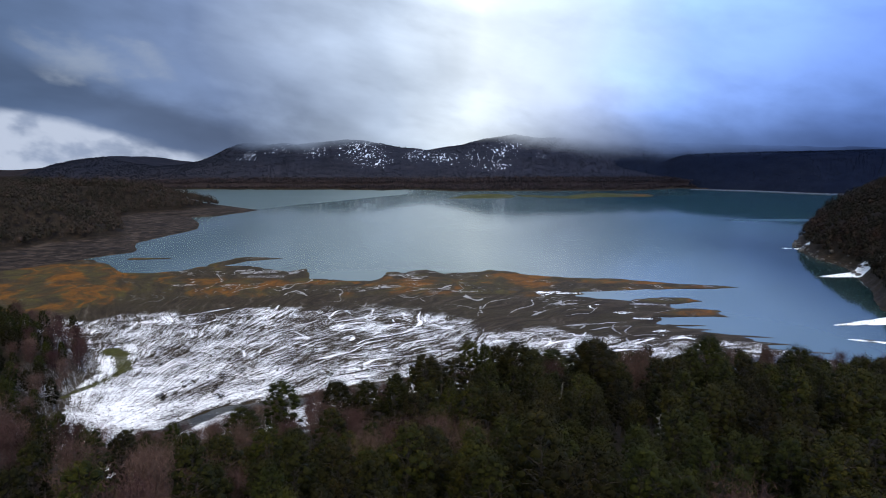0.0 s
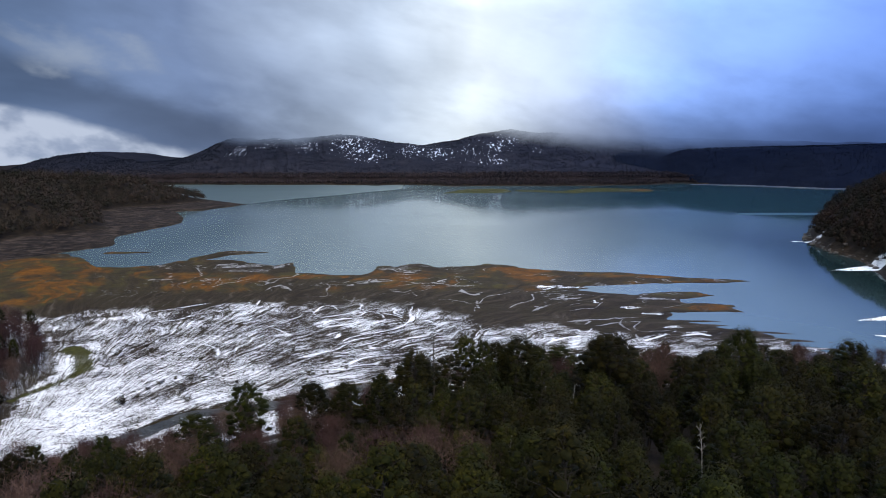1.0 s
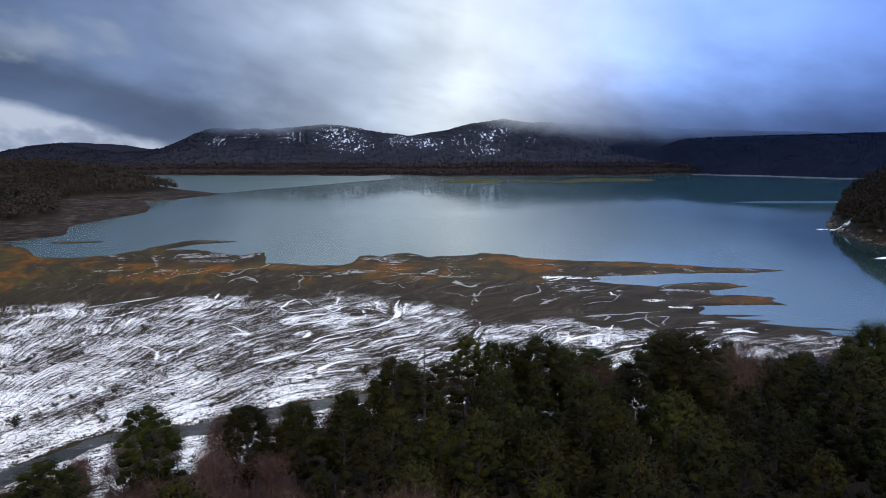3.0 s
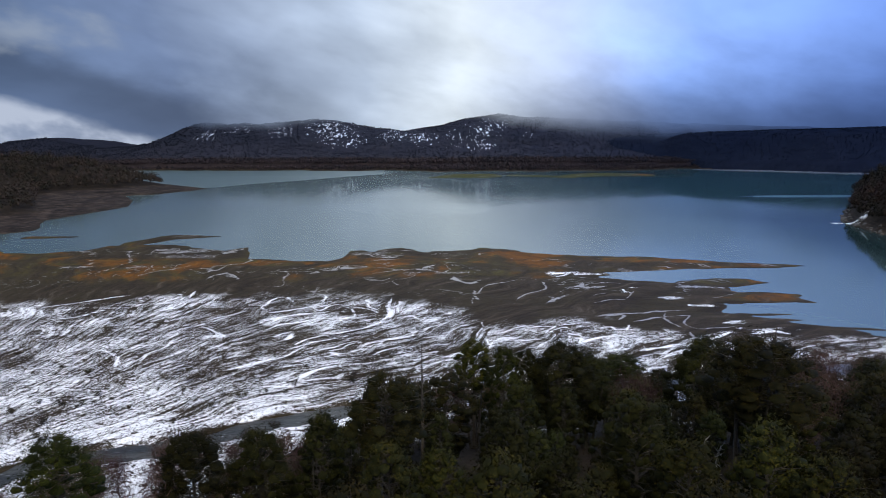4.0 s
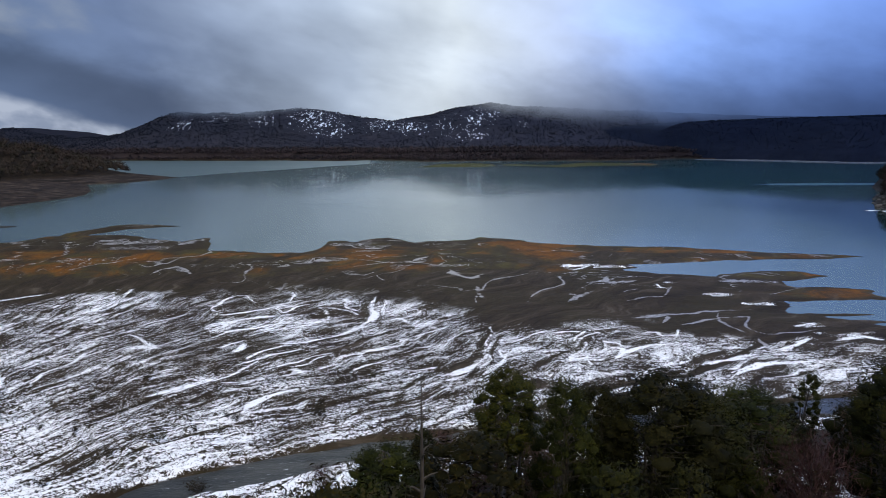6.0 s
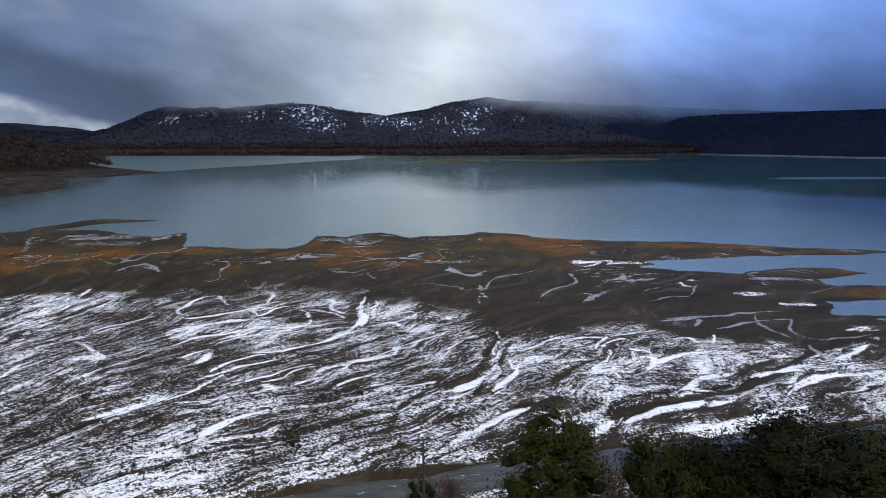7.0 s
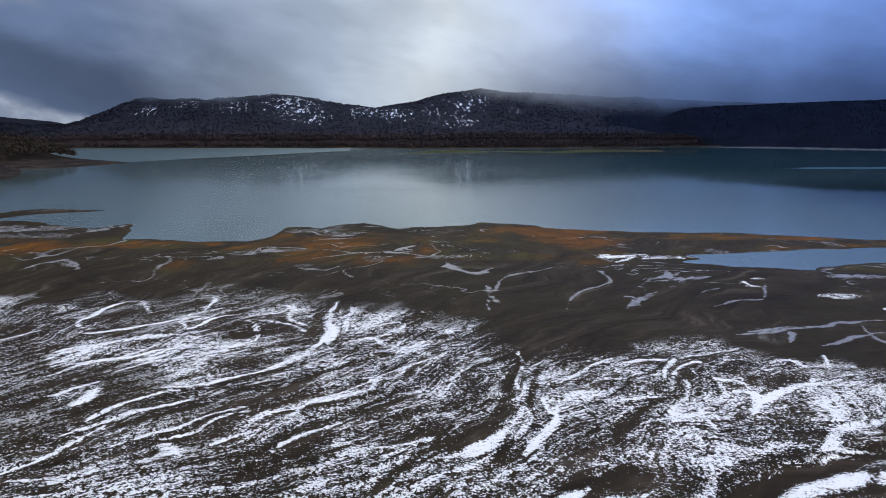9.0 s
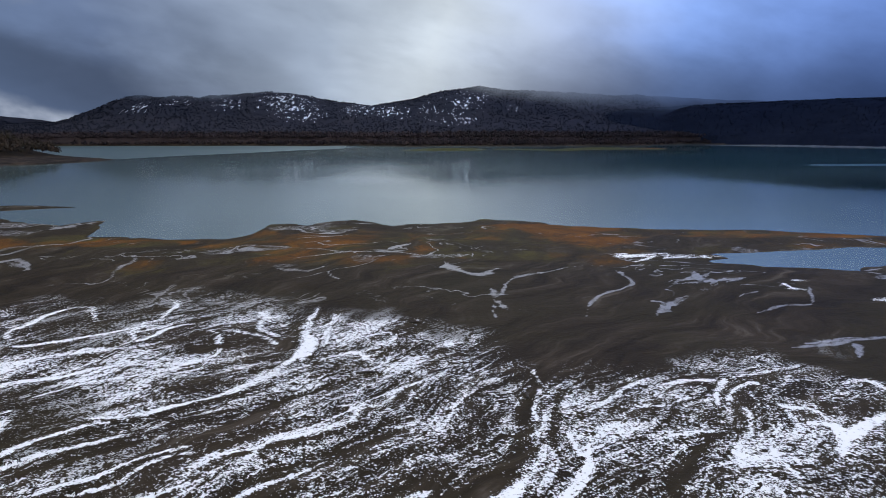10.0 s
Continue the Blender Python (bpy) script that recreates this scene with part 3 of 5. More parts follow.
# channels that hold drifted snow, and channels swept bare: half width, line
SNOW_LINES = [
    (1, [(-28, 260.7), (-23.8, 261.6), (-20.1, 263.6), (-16.9, 266.3), (-13.6, 270.1), (-11.2, 275.6), (-10.7, 282.6), (-11.1, 290.7), (-10.9, 297.6)]),
    (1.1, [(-10.1, 274.9), (-10.2, 280.5), (-10.4, 285.6)]),
    (0.6, [(-7.9, 275.4), (-4, 277.5), (-1.7, 274.5), (0.1, 271.1), (3, 273.5), (6.4, 276.6)]),
    (0.6, [(-24.4, 288.8), (-22.2, 283.9), (-21, 279), (-20.7, 274.6), (-21.7, 272.6), (-24.9, 271.8), (-28.6, 270.8), (-33.1, 268.7), (-36.5, 264.7)]),
    (0.5, [(-24.4, 288.8), (-21.2, 287.2), (-17.5, 284.8), (-14.7, 281.6), (-13.5, 279.8)]),
    (0.5, [(-24.4, 288.8), (-27.6, 290.2), (-30.1, 287.6), (-31.4, 284), (-32.5, 284.6), (-34.2, 287.8), (-33.8, 291.5), (-32.1, 292.8), (-32.1, 297.5), (-32.9, 301.9), (-36, 304.7)]),
]
SNOW_LINES += [
    (0.7, [(-20.9, 296.7), (-18.4, 294.9), (-17.7, 288.9), (-15.5, 284.7), (-13.3, 283.2)]),
    (0.5, [(-40.4, 291.9), (-44.2, 298.3), (-47.2, 300.2), (-49.4, 297.1), (-49.9, 292.6), (-51, 289.8), (-48.6, 285.7), (-46.8, 285.1)]),
    (0.7, [(-49.1, 282.8), (-43.2, 282.9), (-38.4, 286.3), (-33.3, 290)]),
    (1.2, [(-46.4, 269.6), (-43.8, 272.2), (-41.3, 277.1), (-36.8, 280.1), (-31.2, 280.8)]),
    (1.4, [(-47.6, 274.4), (-43.9, 276.6), (-39.8, 278.5)]),
    (0.7, [(-44, 265.2), (-41.1, 269.3), (-37.2, 270.8), (-33.6, 273.4), (-28.6, 275.1), (-25.6, 277)]),
    (0.6, [(-40.3, 258.4), (-38.3, 261), (-35.7, 263.1)]),
    (0.9, [(-36.4, 255.5), (-35.4, 258), (-35.4, 261.3)]),
]
SNOW_LINES += [
    (0.7, [(-33.4, 251.2), (-32.2, 254), (-30.5, 256.4), (-27.7, 259.3), (-24.1, 260.5)]),
    (0.28, [(-34.8, 248.2), (-32.1, 250.6), (-29.2, 253.2), (-25.4, 256), (-23, 257.2)]),
    (0.25, [(-28.4, 244.9), (-25.8, 247.5), (-22.6, 249.4), (-20, 252.5), (-16.8, 254.8)]),
    (0.5, [(-23.9, 246.4), (-21, 247.7), (-19.7, 249.7), (-18.7, 251.9), (-16.5, 253.5)]),
    (0.9, [(-21.2, 242.8), (-23.1, 245.6)]),
    (0.4, [(-19.1, 244.6), (-16.9, 246.9), (-15.1, 248.8)]),
    (0.45, [(-13.3, 241.9), (-12, 244.6), (-10, 246.9), (-7.2, 248.8), (-5.7, 249.8)]),
    (0.3, [(-13.6, 249.8), (-10, 254.3), (-7, 257.4), (-3.6, 261.3)]),
    (0.5, [(-6.8, 261.5), (-2.4, 262.3), (1.4, 265.4), (6, 270.6)]),
    (0.35, [(-8.1, 256.5), (-4.8, 259.8), (-0.5, 262.7)]),
]
SNOW_LINES += [
    (0.4, [(-3.1, 244), (0, 244.4), (2, 245.1), (4.5, 245.8)]),
    (0.4, [(-2.1, 241.7), (0, 243.1), (1.5, 244)]),
    (0.5, [(-7.4, 278), (-4.6, 282.6), (-0.7, 285), (0.3, 282.8), (-1.4, 279.5)]),
    (0.45, [(-8.4, 280.4), (-8.2, 288.2), (-7.4, 295.8)]),
    (0.6, [(16.2, 271.6), (15.9, 266.1), (14.3, 259.6), (14.1, 256.3)]),
    (1.3, [(5.8, 240.5), (8.8, 243.9), (12.2, 248), (13.9, 253.2)]),
    (0.6, [(16.1, 255.1), (16.1, 252.4), (15.9, 250)]),
    (0.7, [(18.4, 254.9), (16.8, 249.9), (15.2, 246.7), (13.4, 244.3), (11.9, 240.9)]),
    (0.35, [(19.1, 258.5), (21.5, 260.6), (25.1, 263.7), (28.1, 266.2)]),
    (0.5, [(23.6, 258.9), (27.6, 259.4), (31, 258.4)]),
]
SNOW_LINES += [
    (0.5, [(22.4, 253.3), (26.1, 253.7), (30.5, 254.1)]),
    (0.6, [(29.2, 264), (32.7, 265.7), (35.6, 265.7)]),
    (0.3, [(32.8, 259.5), (34.5, 263.1), (36.7, 266.5)]),
    (0.5, [(39.6, 261.5), (42.1, 264.3), (44.5, 267.3)]),
    (0.4, [(34, 259.4), (36.1, 262.9), (39.1, 264.5), (39.9, 262)]),
    (0.5, [(35.7, 259.6), (34.3, 255.2), (31.8, 252), (29.6, 249), (28.2, 246.6)]),
    (0.6, [(38.9, 259.4), (39.7, 257.8), (41.5, 257.6), (41.4, 255.3)]),
    (0.7, [(37, 254), (40.5, 254.8), (41.1, 252.6), (39.9, 250.1), (37.9, 248.2)]),
    (0.8, [(40.7, 251.1), (44.2, 253.8), (48, 255.7), (51.5, 256.9)]),
    (0.7, [(48.3, 263.5), (51.1, 264.6), (52.6, 263.6), (51.8, 260.1)]),
]
SNOW_LINES += [
    (0.4, [(58.2, 267), (56.3, 263.3), (54.8, 260.6)]),
    (0.6, [(34.1, 251.8), (33.1, 248.8), (32.5, 245.3)]),
    (0.9, [(-118.6, 282), (-117.3, 290.7), (-109.6, 294.8), (-102.5, 301.1), (-97.9, 305)]),
    (0.7, [(-107.2, 270), (-109.2, 276.2), (-102.9, 278.7), (-99.4, 284.1), (-96.2, 288.1)]),
    (0.6, [(-98, 261.2), (-97.4, 268.2), (-92.5, 273), (-92.4, 279.9)]),
    (0.5, [(-87.9, 283.1), (-89.6, 292.7), (-92.8, 303.4)]),
    (1, [(-83.4, 291.9), (-80.5, 302.9)]),
    (0.4, [(-76.9, 300.7), (-77.6, 310)]),
    (1.2, [(-87.4, 251.4), (-84.7, 259.8), (-77.2, 256)]),
    (1.2, [(-72.4, 236.2), (-75.3, 244), (-82.8, 250.1)]),
    (0.8, [(-67, 237.7), (-68.4, 245.7), (-66.2, 251.4), (-65.7, 258.2)]),
    (1, [(-62.7, 269.3), (-56, 261.9), (-53, 258.6)]),
]
SNOW_LINES += [
    (0.5, [(-63.2, 273.4), (-55.9, 282.4), (-53, 285.8)]),
    (0.6, [(-43.6, 235.1), (-39.1, 239.1), (-34.8, 242.5), (-31, 250.1)]),
    (0.7, [(-36.5, 224), (-31, 224.4), (-28.4, 228.8), (-25.6, 233.4), (-19.7, 236.6)]),
    (0.6, [(-32.7, 231.4), (-30.7, 234.6), (-28.5, 235.9)]),
    (1.7, [(28.6, 230.4), (33.7, 232.4), (40.5, 234.9), (46.7, 235.6)]),
    (2, [(34.4, 226.1), (41.2, 227.6), (47.9, 229.8), (56.3, 233.1)]),
    (1.2, [(54.2, 245.3), (59.2, 247.5), (64.4, 247.5)]),
    (1.1, [(57.5, 239.6), (62.5, 243.4), (66.7, 244.9), (76.8, 245.3)]),
    (1, [(72.5, 252.1), (79.8, 256.3)]),
    (0.8, [(86.2, 268.8), (91.1, 271.2)]),
    (1, [(40.1, 240.1), (46.3, 244.3), (52.4, 246.9)]),
]
SNOW_LINES += [
    (1.2, [(4.3, 224.1), (8.4, 228.6), (12.9, 232.7), (16.6, 234.7)]),
    (1.3, [(21.8, 224.6), (24.5, 228), (29, 232)]),
    (1.3, [(55.7, 246), (61.4, 248.6), (66.7, 249.7)]),
    (1, [(55.8, 237.3), (63.1, 242.6), (69, 246.3)]),
    (1.2, [(88.3, 257.7), (95.9, 260.8), (99.2, 258.3)]),
    (1, [(78.6, 255.8), (84.2, 259.8)]),
    (0.8, [(87.5, 267.6), (93.3, 272.2)]),
    (0.5, [(47.7, 328.7), (51.6, 331.4), (56.2, 335.4)]),
    (0.5, [(55.5, 331.7), (63.6, 336.1)]),
    (0.5, [(67.9, 304.1), (67.9, 309.4)]),
    (0.5, [(80.1, 298.4), (83.6, 297.2)]),
    (0.5, [(84, 288.1), (91.8, 290.1)]),
    (0.4, [(51.3, 334.4), (59, 338)]),
    (0.7, [(-50.7, 288.2), (-49.5, 298.2), (-45.7, 300.4), (-41.8, 295.3)]),
]
SNOW_LINES += [
    (0.6, [(-73.2, 274.7), (-73.8, 280.2), (-72.5, 282.1)]),
    (1.2, [(-59.2, 258.5), (-56.9, 259.7), (-53.4, 258.2)]),
    (0.7, [(-83.8, 297.7), (-80.4, 300.9), (-82, 307.7)]),
    (0.8, [(-45.7, 234.6), (-40.5, 238.9), (-35.3, 242.7)]),
    (0.5, [(-35.9, 239.7), (-31.1, 240), (-25.1, 242.1)]),
    (1, [(-33.8, 222.9), (-29.6, 224.8), (-27.9, 228.5), (-24.7, 233.4)]),
]
BARE_LINES = [
    (0.8, [(21.4, 278.3), (18.5, 273.5), (13.4, 259.6), (11.8, 254), (9.5, 248.2), (6.4, 244.6), (4, 242.4), (1.6, 240)]),
    (0.5, [(18, 264.2), (16, 257.9), (14.4, 253.9), (13.3, 250.2), (11.6, 246.9), (9.9, 243.1), (9.1, 240.3)]),
    (0.5, [(30.3, 253.1), (26.5, 250.5), (24.1, 247.1), (20.2, 242.1)]),
    (1, [(-12.8, 277.9), (-12.7, 284.5), (-12.7, 291.5)]),
    (0.6, [(-34.8, 297), (-33.6, 300.2)]),
    (0.9, [(-21.1, 281.3), (-22.5, 279.1), (-25.1, 281.1)]),
    (0.35, [(1.2, 255.5), (-3.3, 252.6), (-7.3, 249.4)]),
    (0.6, [(-17.1, 256.1), (-13.2, 259.7), (-8.9, 264.4), (-4, 269.4)]),
    (0.5, [(-36.6, 251.4), (-34.1, 254.7), (-29.9, 257.6)]),
    (0.5, [(-29.8, 249.9), (-25.9, 253), (-21.5, 255.7)]),
]
BARE_LINES += [
    (0.9, [(23.7, 223.3), (27.1, 229.6), (30.3, 234), (36.9, 236.5), (44.1, 239.3), (49.2, 242.3), (54.9, 248), (60.5, 251.7), (67.5, 253.5)]),
    (0.6, [(32.7, 229.8), (37.5, 229.9), (41.9, 234.3), (44.5, 237.8)]),
    (0.8, [(-3.6, 228), (-2.9, 233.1), (-0.5, 238.7), (4.4, 244.9)]),
    (0.6, [(-100.8, 261.3), (-95.1, 259.8), (-89.1, 257.3)]),
    (0.5, [(-109.1, 281.7), (-103.5, 286)]),
    (0.4, [(-72.4, 210.4), (-73, 215.2), (-69.4, 218.4)]),
]


def bent(pts):
    """A smooth line through points."""
    q = [Vector(p) for p in pts]
    q = [q[0] * 2 - q[1]] + q + [q[-1] * 2 - q[-2]]
    out = []
    for a, b, c, d in zip(q, q[1:], q[2:], q[3:]):
        for u in (0.0, 0.25, 0.5, 0.75):
            out.append(tuple(0.5 * (2 * b + (c - a) * u + (2 * a - 5 * b + 4 * c - d) * u * u + (3 * b - a - 3 * c + d) * u ** 3)))
    return out + [tuple(q[-2])]


def strand(field, width, pts, soft, wob, amount=1.0):
    """Lay one winding strip into a field over the ground, ragged and thinning at its ends."""
    p = bent(pts)
    reach = width * 2.5 + 2
    gx, gy = [q[0] for q in p], [q[1] for q in p]
    near = np.nonzero((px_ > min(gx) - reach) & (px_ < max(gx) + reach) & (py_ > min(gy) - reach) & (py_ < max(gy) + reach))[0]
    x, y = px_[near], py_[near]
    d, s = along(x + fbm(x, y, 5, 2, 42) * wob, y + fbm(x, y, 5, 2, 43) * wob, p)
    w = width * (0.75 + 0.4 * fbm(x, y, 6, 2, 41)) * (0.30 + 0.70 * step(s, 0.0, 0.20) * step(s, 1.0, 0.80))
    field[near] = np.maximum(field[near], step(d, w * (1 + soft), w * (1 - soft)) * amount * (0.86 + 0.16 * fbm(x, y, 9, 2, 46)))


drift, scour = np.zeros(len(px_)), np.zeros(len(px_))
for w, pts in SNOW_LINES:
    strand(drift, max(w * 0.88, 0.42), pts, 0.55, 0.5)
for w, pts in BARE_LINES:
    strand(scour, w * 1.2, pts, 0.45, 0.4)
patches = [(53, 335, 7, 2.2), (63, 334.6, 6, 1.8), (72.5, 310.3, 2, 1.1), (68.3, 304.6, 1.8, 1.0), (82, 297, 3.5, 1.8), (87, 288.5, 4, 1.2), (97, 291, 2.4, 0.9), (91, 269.8, 2.4, 2.0), (96, 262, 6, 2.0), (89, 262, 3, 1.3),
           (83, 260, 2.6, 1.4), (77, 257, 4, 1.2), (63, 254, 2, 1.0), (64.5, 248.5, 5, 1.8), (-41, 274, 6, 4.5), (-1, 281, 4, 3.5), (-37, 259, 2.5, 3), (30.2, 261.5, 3.5, 1.4), (40.7, 258.5, 3, 1.5), (40, 250.5, 3, 2)]
for cx, cy, ra, rb in patches:
    q = np.hypot((px_ - cx) / ra, (py_ - cy) / rb) + fbm(px_ * 0.5, py_, 2.0, 3, 44) * 0.7
    snow_amt = np.maximum(snow_amt, step(q, 1.5, 0.2) * 0.42)
d_riv, _ = along(px_, py_, RIVER)
d_side, _ = along(px_, py_, SIDE_STREAM)
snow_amt *= step(d_riv, 2.8, 4.2) * step(d_side + fbm(px_, py_, 4, 3, 55) * 0.7, 0.3, 1.3)
shelf = np.zeros(len(px_))
for q in SNOW_SHELVES:
    shelf = np.maximum(shelf, step(capsule(px_, py_, *q) + fbm(px_, py_, 6, 3, 61) * 1.0, -0.6, 0.8))
snow_amt = np.where(nh_ > 2, 0.42 * step(fbm(px_, py_, 9, 3, 71), -0.1, 0.7) * step(nh_, 34, 8), snow_amt)
snow_amt = np.maximum(snow_amt * step(sd_, 0.3, 1.5), shelf * 0.9)
snow_amt = np.where((wb_ > 0) & (px_ < -100) & (py_ < 300), 0.08 * step(wb_, 40, 5), snow_amt)
snow_amt = np.where((hl_ > 0) & (py_ > 300), 0, snow_amt)
d_gr, at_gr = along(px_, py_, GREEN_BANK)
green = step(d_gr + fbm(px_, py_, 6, 2, 95) * 0.7, 1.7 + 2.6 * step(at_gr, 0.6, 0.3), 0.9 + 1.8 * step(at_gr, 0.6, 0.3)) * 0.9
open_flat = step(sd_, 0.3, 1.5) * step(d_riv, 2.8, 4.2) * (1 - green)
set_attr(me, "snow", snow_amt * (1 - green))
set_attr(me, "drift", drift * open_flat)
set_attr(me, "scour", scour * (nh_ < 0))
SILT_LINES = [
    (0.55, [(14.6, 291.1), (16.7, 299.2), (19.6, 308.6), (22.8, 315), (29.1, 319.3), (36.3, 325), (43.2, 324.5), (49.6, 325.7), (58.8, 324.6)]),
    (0.7, [(17.3, 294), (17.1, 299.1), (16.8, 304.8), (16.6, 308)]),
    (0.6, [(27.7, 290.1), (31.2, 298.2), (35.7, 303.4), (39.9, 307.2), (42, 313.6), (41.9, 318.4), (40.9, 321.5)]),
    (0.7, [(38.8, 290.3), (43.9, 297.3), (47.9, 300.7)]),
    (0.7, [(44.7, 304.4), (53.8, 312.8), (62.9, 318), (69.9, 317.5)]),
    (0.4, [(39.7, 297.6), (42.5, 297.4), (42, 292.3)]),
    (0.6, [(53.8, 290.8), (60.4, 294.4), (65.1, 295.8), (68.8, 301.1), (72, 307.5)]),
    (0.6, [(49.7, 276.3), (56.6, 277.1), (62.9, 279.2), (72.3, 281.8)]),
    (0.35, [(59.4, 276.9), (56.7, 271.9)]),
]
SILT_LINES += [
    (0.4, [(55.3, 299.8), (61.5, 303.6)]),
    (0.6, [(49.8, 308.2), (57.5, 311.2), (65.2, 312.9)]),
    (0.35, [(57.4, 319.9), (52.8, 312.9), (46.8, 308.8)]),
    (0.9, [(10.4, 331.3), (12.7, 320.4), (16.6, 317.7), (20.9, 322.4)]),
    (0.5, [(10.4, 331.3), (5.3, 337.6), (-0.9, 341.2), (-9.8, 341.9), (-20.6, 348), (-30.1, 350), (-36.5, 348.4)]),
    (0.5, [(-20.8, 335.2), (-13.4, 338.9), (-7, 341.7)]),
    (0.6, [(-16.8, 317.2), (-10.8, 322.1), (-5.5, 327.9), (-0.7, 338)]),
    (0.5, [(-10.8, 322.1), (-9, 314.5)]),
    (0.7, [(-8.7, 343.8), (-4.6, 335.3), (-0.9, 338.1)]),
    (0.35, [(-58.7, 316.2), (-50.2, 317.8), (-51.5, 330), (-51.9, 337.9), (-54.8, 342.4)]),
    (0.4, [(-74.4, 334.9), (-67.5, 328)]),
]
SILT_LINES += [
    (0.4, [(-89.5, 349.4), (-80.4, 343.6), (-79, 353.4), (-72.9, 360.4), (-73.7, 372.8)]),
    (0.5, [(-45.5, 316.1), (-49.7, 319.1)]),
    (1, [(-20, 325.2), (-15.4, 323.4), (-11.2, 327.2)]),
    (0.5, [(0.4, 344.5), (4.4, 351.3)]),
    (0.9, [(-23.9, 374), (-17.2, 367.2), (-8.7, 372.9)]),
    (0.5, [(-160.9, 395.2), (-143.2, 378.7), (-136.5, 361), (-122.4, 329.3)]),
    (0.5, [(-124.7, 340.2), (-120.9, 349.8), (-122.6, 366), (-131.8, 384.6)]),
    (0.5, [(-108.4, 330.5), (-104.1, 339.4), (-95.3, 348.8), (-91.7, 357)]),
    (0.7, [(-113.4, 386.5), (-96.2, 370.8), (-84.5, 386.6), (-81.1, 396.1)]),
    (0.5, [(-95.3, 348.8), (-83.6, 338.6), (-83.1, 350.3), (-76.2, 356.4)]),
    (0.4, [(-80, 327.6), (-75.3, 338.2), (-68.2, 327.2)]),
]
SILT_LINES += [
    (0.5, [(-139.2, 323.3), (-141.2, 340.9), (-135.9, 350.4)]),
    (0.5, [(52.8, 277.7), (60.7, 279.3), (71.8, 282), (82.8, 283.6)]),
    (0.6, [(72.6, 281.1), (69.7, 272), (70.7, 266.5), (71, 263.1)]),
    (0.5, [(78.6, 277.4), (74, 266.3), (78.4, 262.7), (92.4, 267)]),
    (0.7, [(73, 259.1), (71.8, 253.8), (69.1, 247.2)]),
    (0.5, [(60.4, 270.7), (69.3, 274.7), (79.2, 277.4)]),
    (0.5, [(89.3, 309.4), (92, 318.9), (96.8, 322.1)]),
    (0.4, [(93.6, 297.7), (103.8, 302.6), (109.8, 305.2)]),
]
silt = np.zeros(len(px_))
for w, pts in SILT_LINES:
    strand(silt, max(w * 1.15, 0.62 if pts[0][1] < 325 else 0.95), pts, 0.7, 0.7, 0.9)
for cx, cy, ra, rb in [(-20, 385, 14, 4), (-98, 391, 16, 5), (10, 336, 8, 2.4), (-35, 345, 14, 3), (-105, 372, 12, 5), (88, 341, 16, 3.5), (-108, 386, 18, 6), (-20, 378, 12, 6), (98, 312, 10, 3),
                       (-16.8, 370.7, 6, 5), (-5.2, 335.3, 3.2, 4), (-15.4, 323.4, 4, 2.2), (-19.8, 327.8, 3, 2), (0.3, 341.2, 4, 1.5), (-94.5, 374.3, 7, 6), (-93.9, 370.7, 6, 5), (-88.3, 382.9, 5, 4), (-110.3, 349.4, 6, 4), (-138.1, 350.5, 8, 3)]:
    q = np.hypot((px_ - cx) / ra, (py_ - cy) / rb) + fbm(px_, py_, 6, 3, 84) * 0.6
    silt = np.maximum(silt, step(q, 1.2, 0.5) * 0.58)
silt = np.maximum(silt, step(sd_, 3, -1) * 0.45) * step(sd_, -12, -2)
set_attr(me, "silt", silt * (nh_ < 0))
set_attr(me, "veins", step(sd_, 0, 3) * (nh_ < 0) * (0.35 + 0.65 * step(py_, 286, 306)) * (1 - 0.3 * step(-px_, 120, 160)))
marsh = step(py_, 306, 336) * step(sd_, 0, 1.5) * (0.36 + 0.36 * fbm(px_, py_, 24, 3, 91))
for cx, cy, ra, rb, am in [(40, 372, 26, 11, 0.75), (-60, 358, 18, 7, 0.8), (-20, 352, 26, 7, 0.8), (100, 360, 40, 8, 0.62), (112, 299, 18, 7, 0.6), (-45, 370, 14, 6, 0.6),
                           (-190, 330, 45, 40, 0.6), (-215, 385, 50, 30, 0.7), (-150, 345, 25, 16, 0.4), (22, 336, 18, 6, 0.72), (110, 320, 18, 6, 0.65), (-70, 385, 12, 8, 0.5)]:
    q = np.hypot((px_ - cx) / ra, (py_ - cy) / rb)
    marsh = np.maximum(marsh, step(q, 1.25, 0.55) * am * step(sd_, 0, 2))
set_attr(me, "marsh", marsh * (nh_ < 0) * (hl_ < 6))
far_grass = np.zeros(len(px_))
for q in FAR_ISLETS:
    far_grass = np.maximum(far_grass, step(capsule(px_, py_, *q), -3, 0))
set_attr(me, "green", np.maximum(green, far_grass * (0.62 + 0.3 * fbm(px_ * 0.4, py_, 14, 3, 96))))
woods = np.maximum(np.maximum(step(nh_, -2, 4), step(head_wood(px_, py_), -3, 3) * (hl_ > 0)), np.maximum(step(rh_, 3, 7), step(wb_, 4, 12) * (px_ < -100) * (py_ < 300)))
set_attr(me, "woods", np.maximum(woods, step(fs_, 5, 14)))
set_attr(me, "bank", np.maximum(step(hl_, -2, 2) * step(head_wood(px_, py_), 4, -2), np.maximum(step(rh_, -2, 1) * step(rh_, 7, 3) * 0.7, step(fs_, -2, 2) * step(fs_, 130, 60) * 0.85)) * (nh_ < -10))
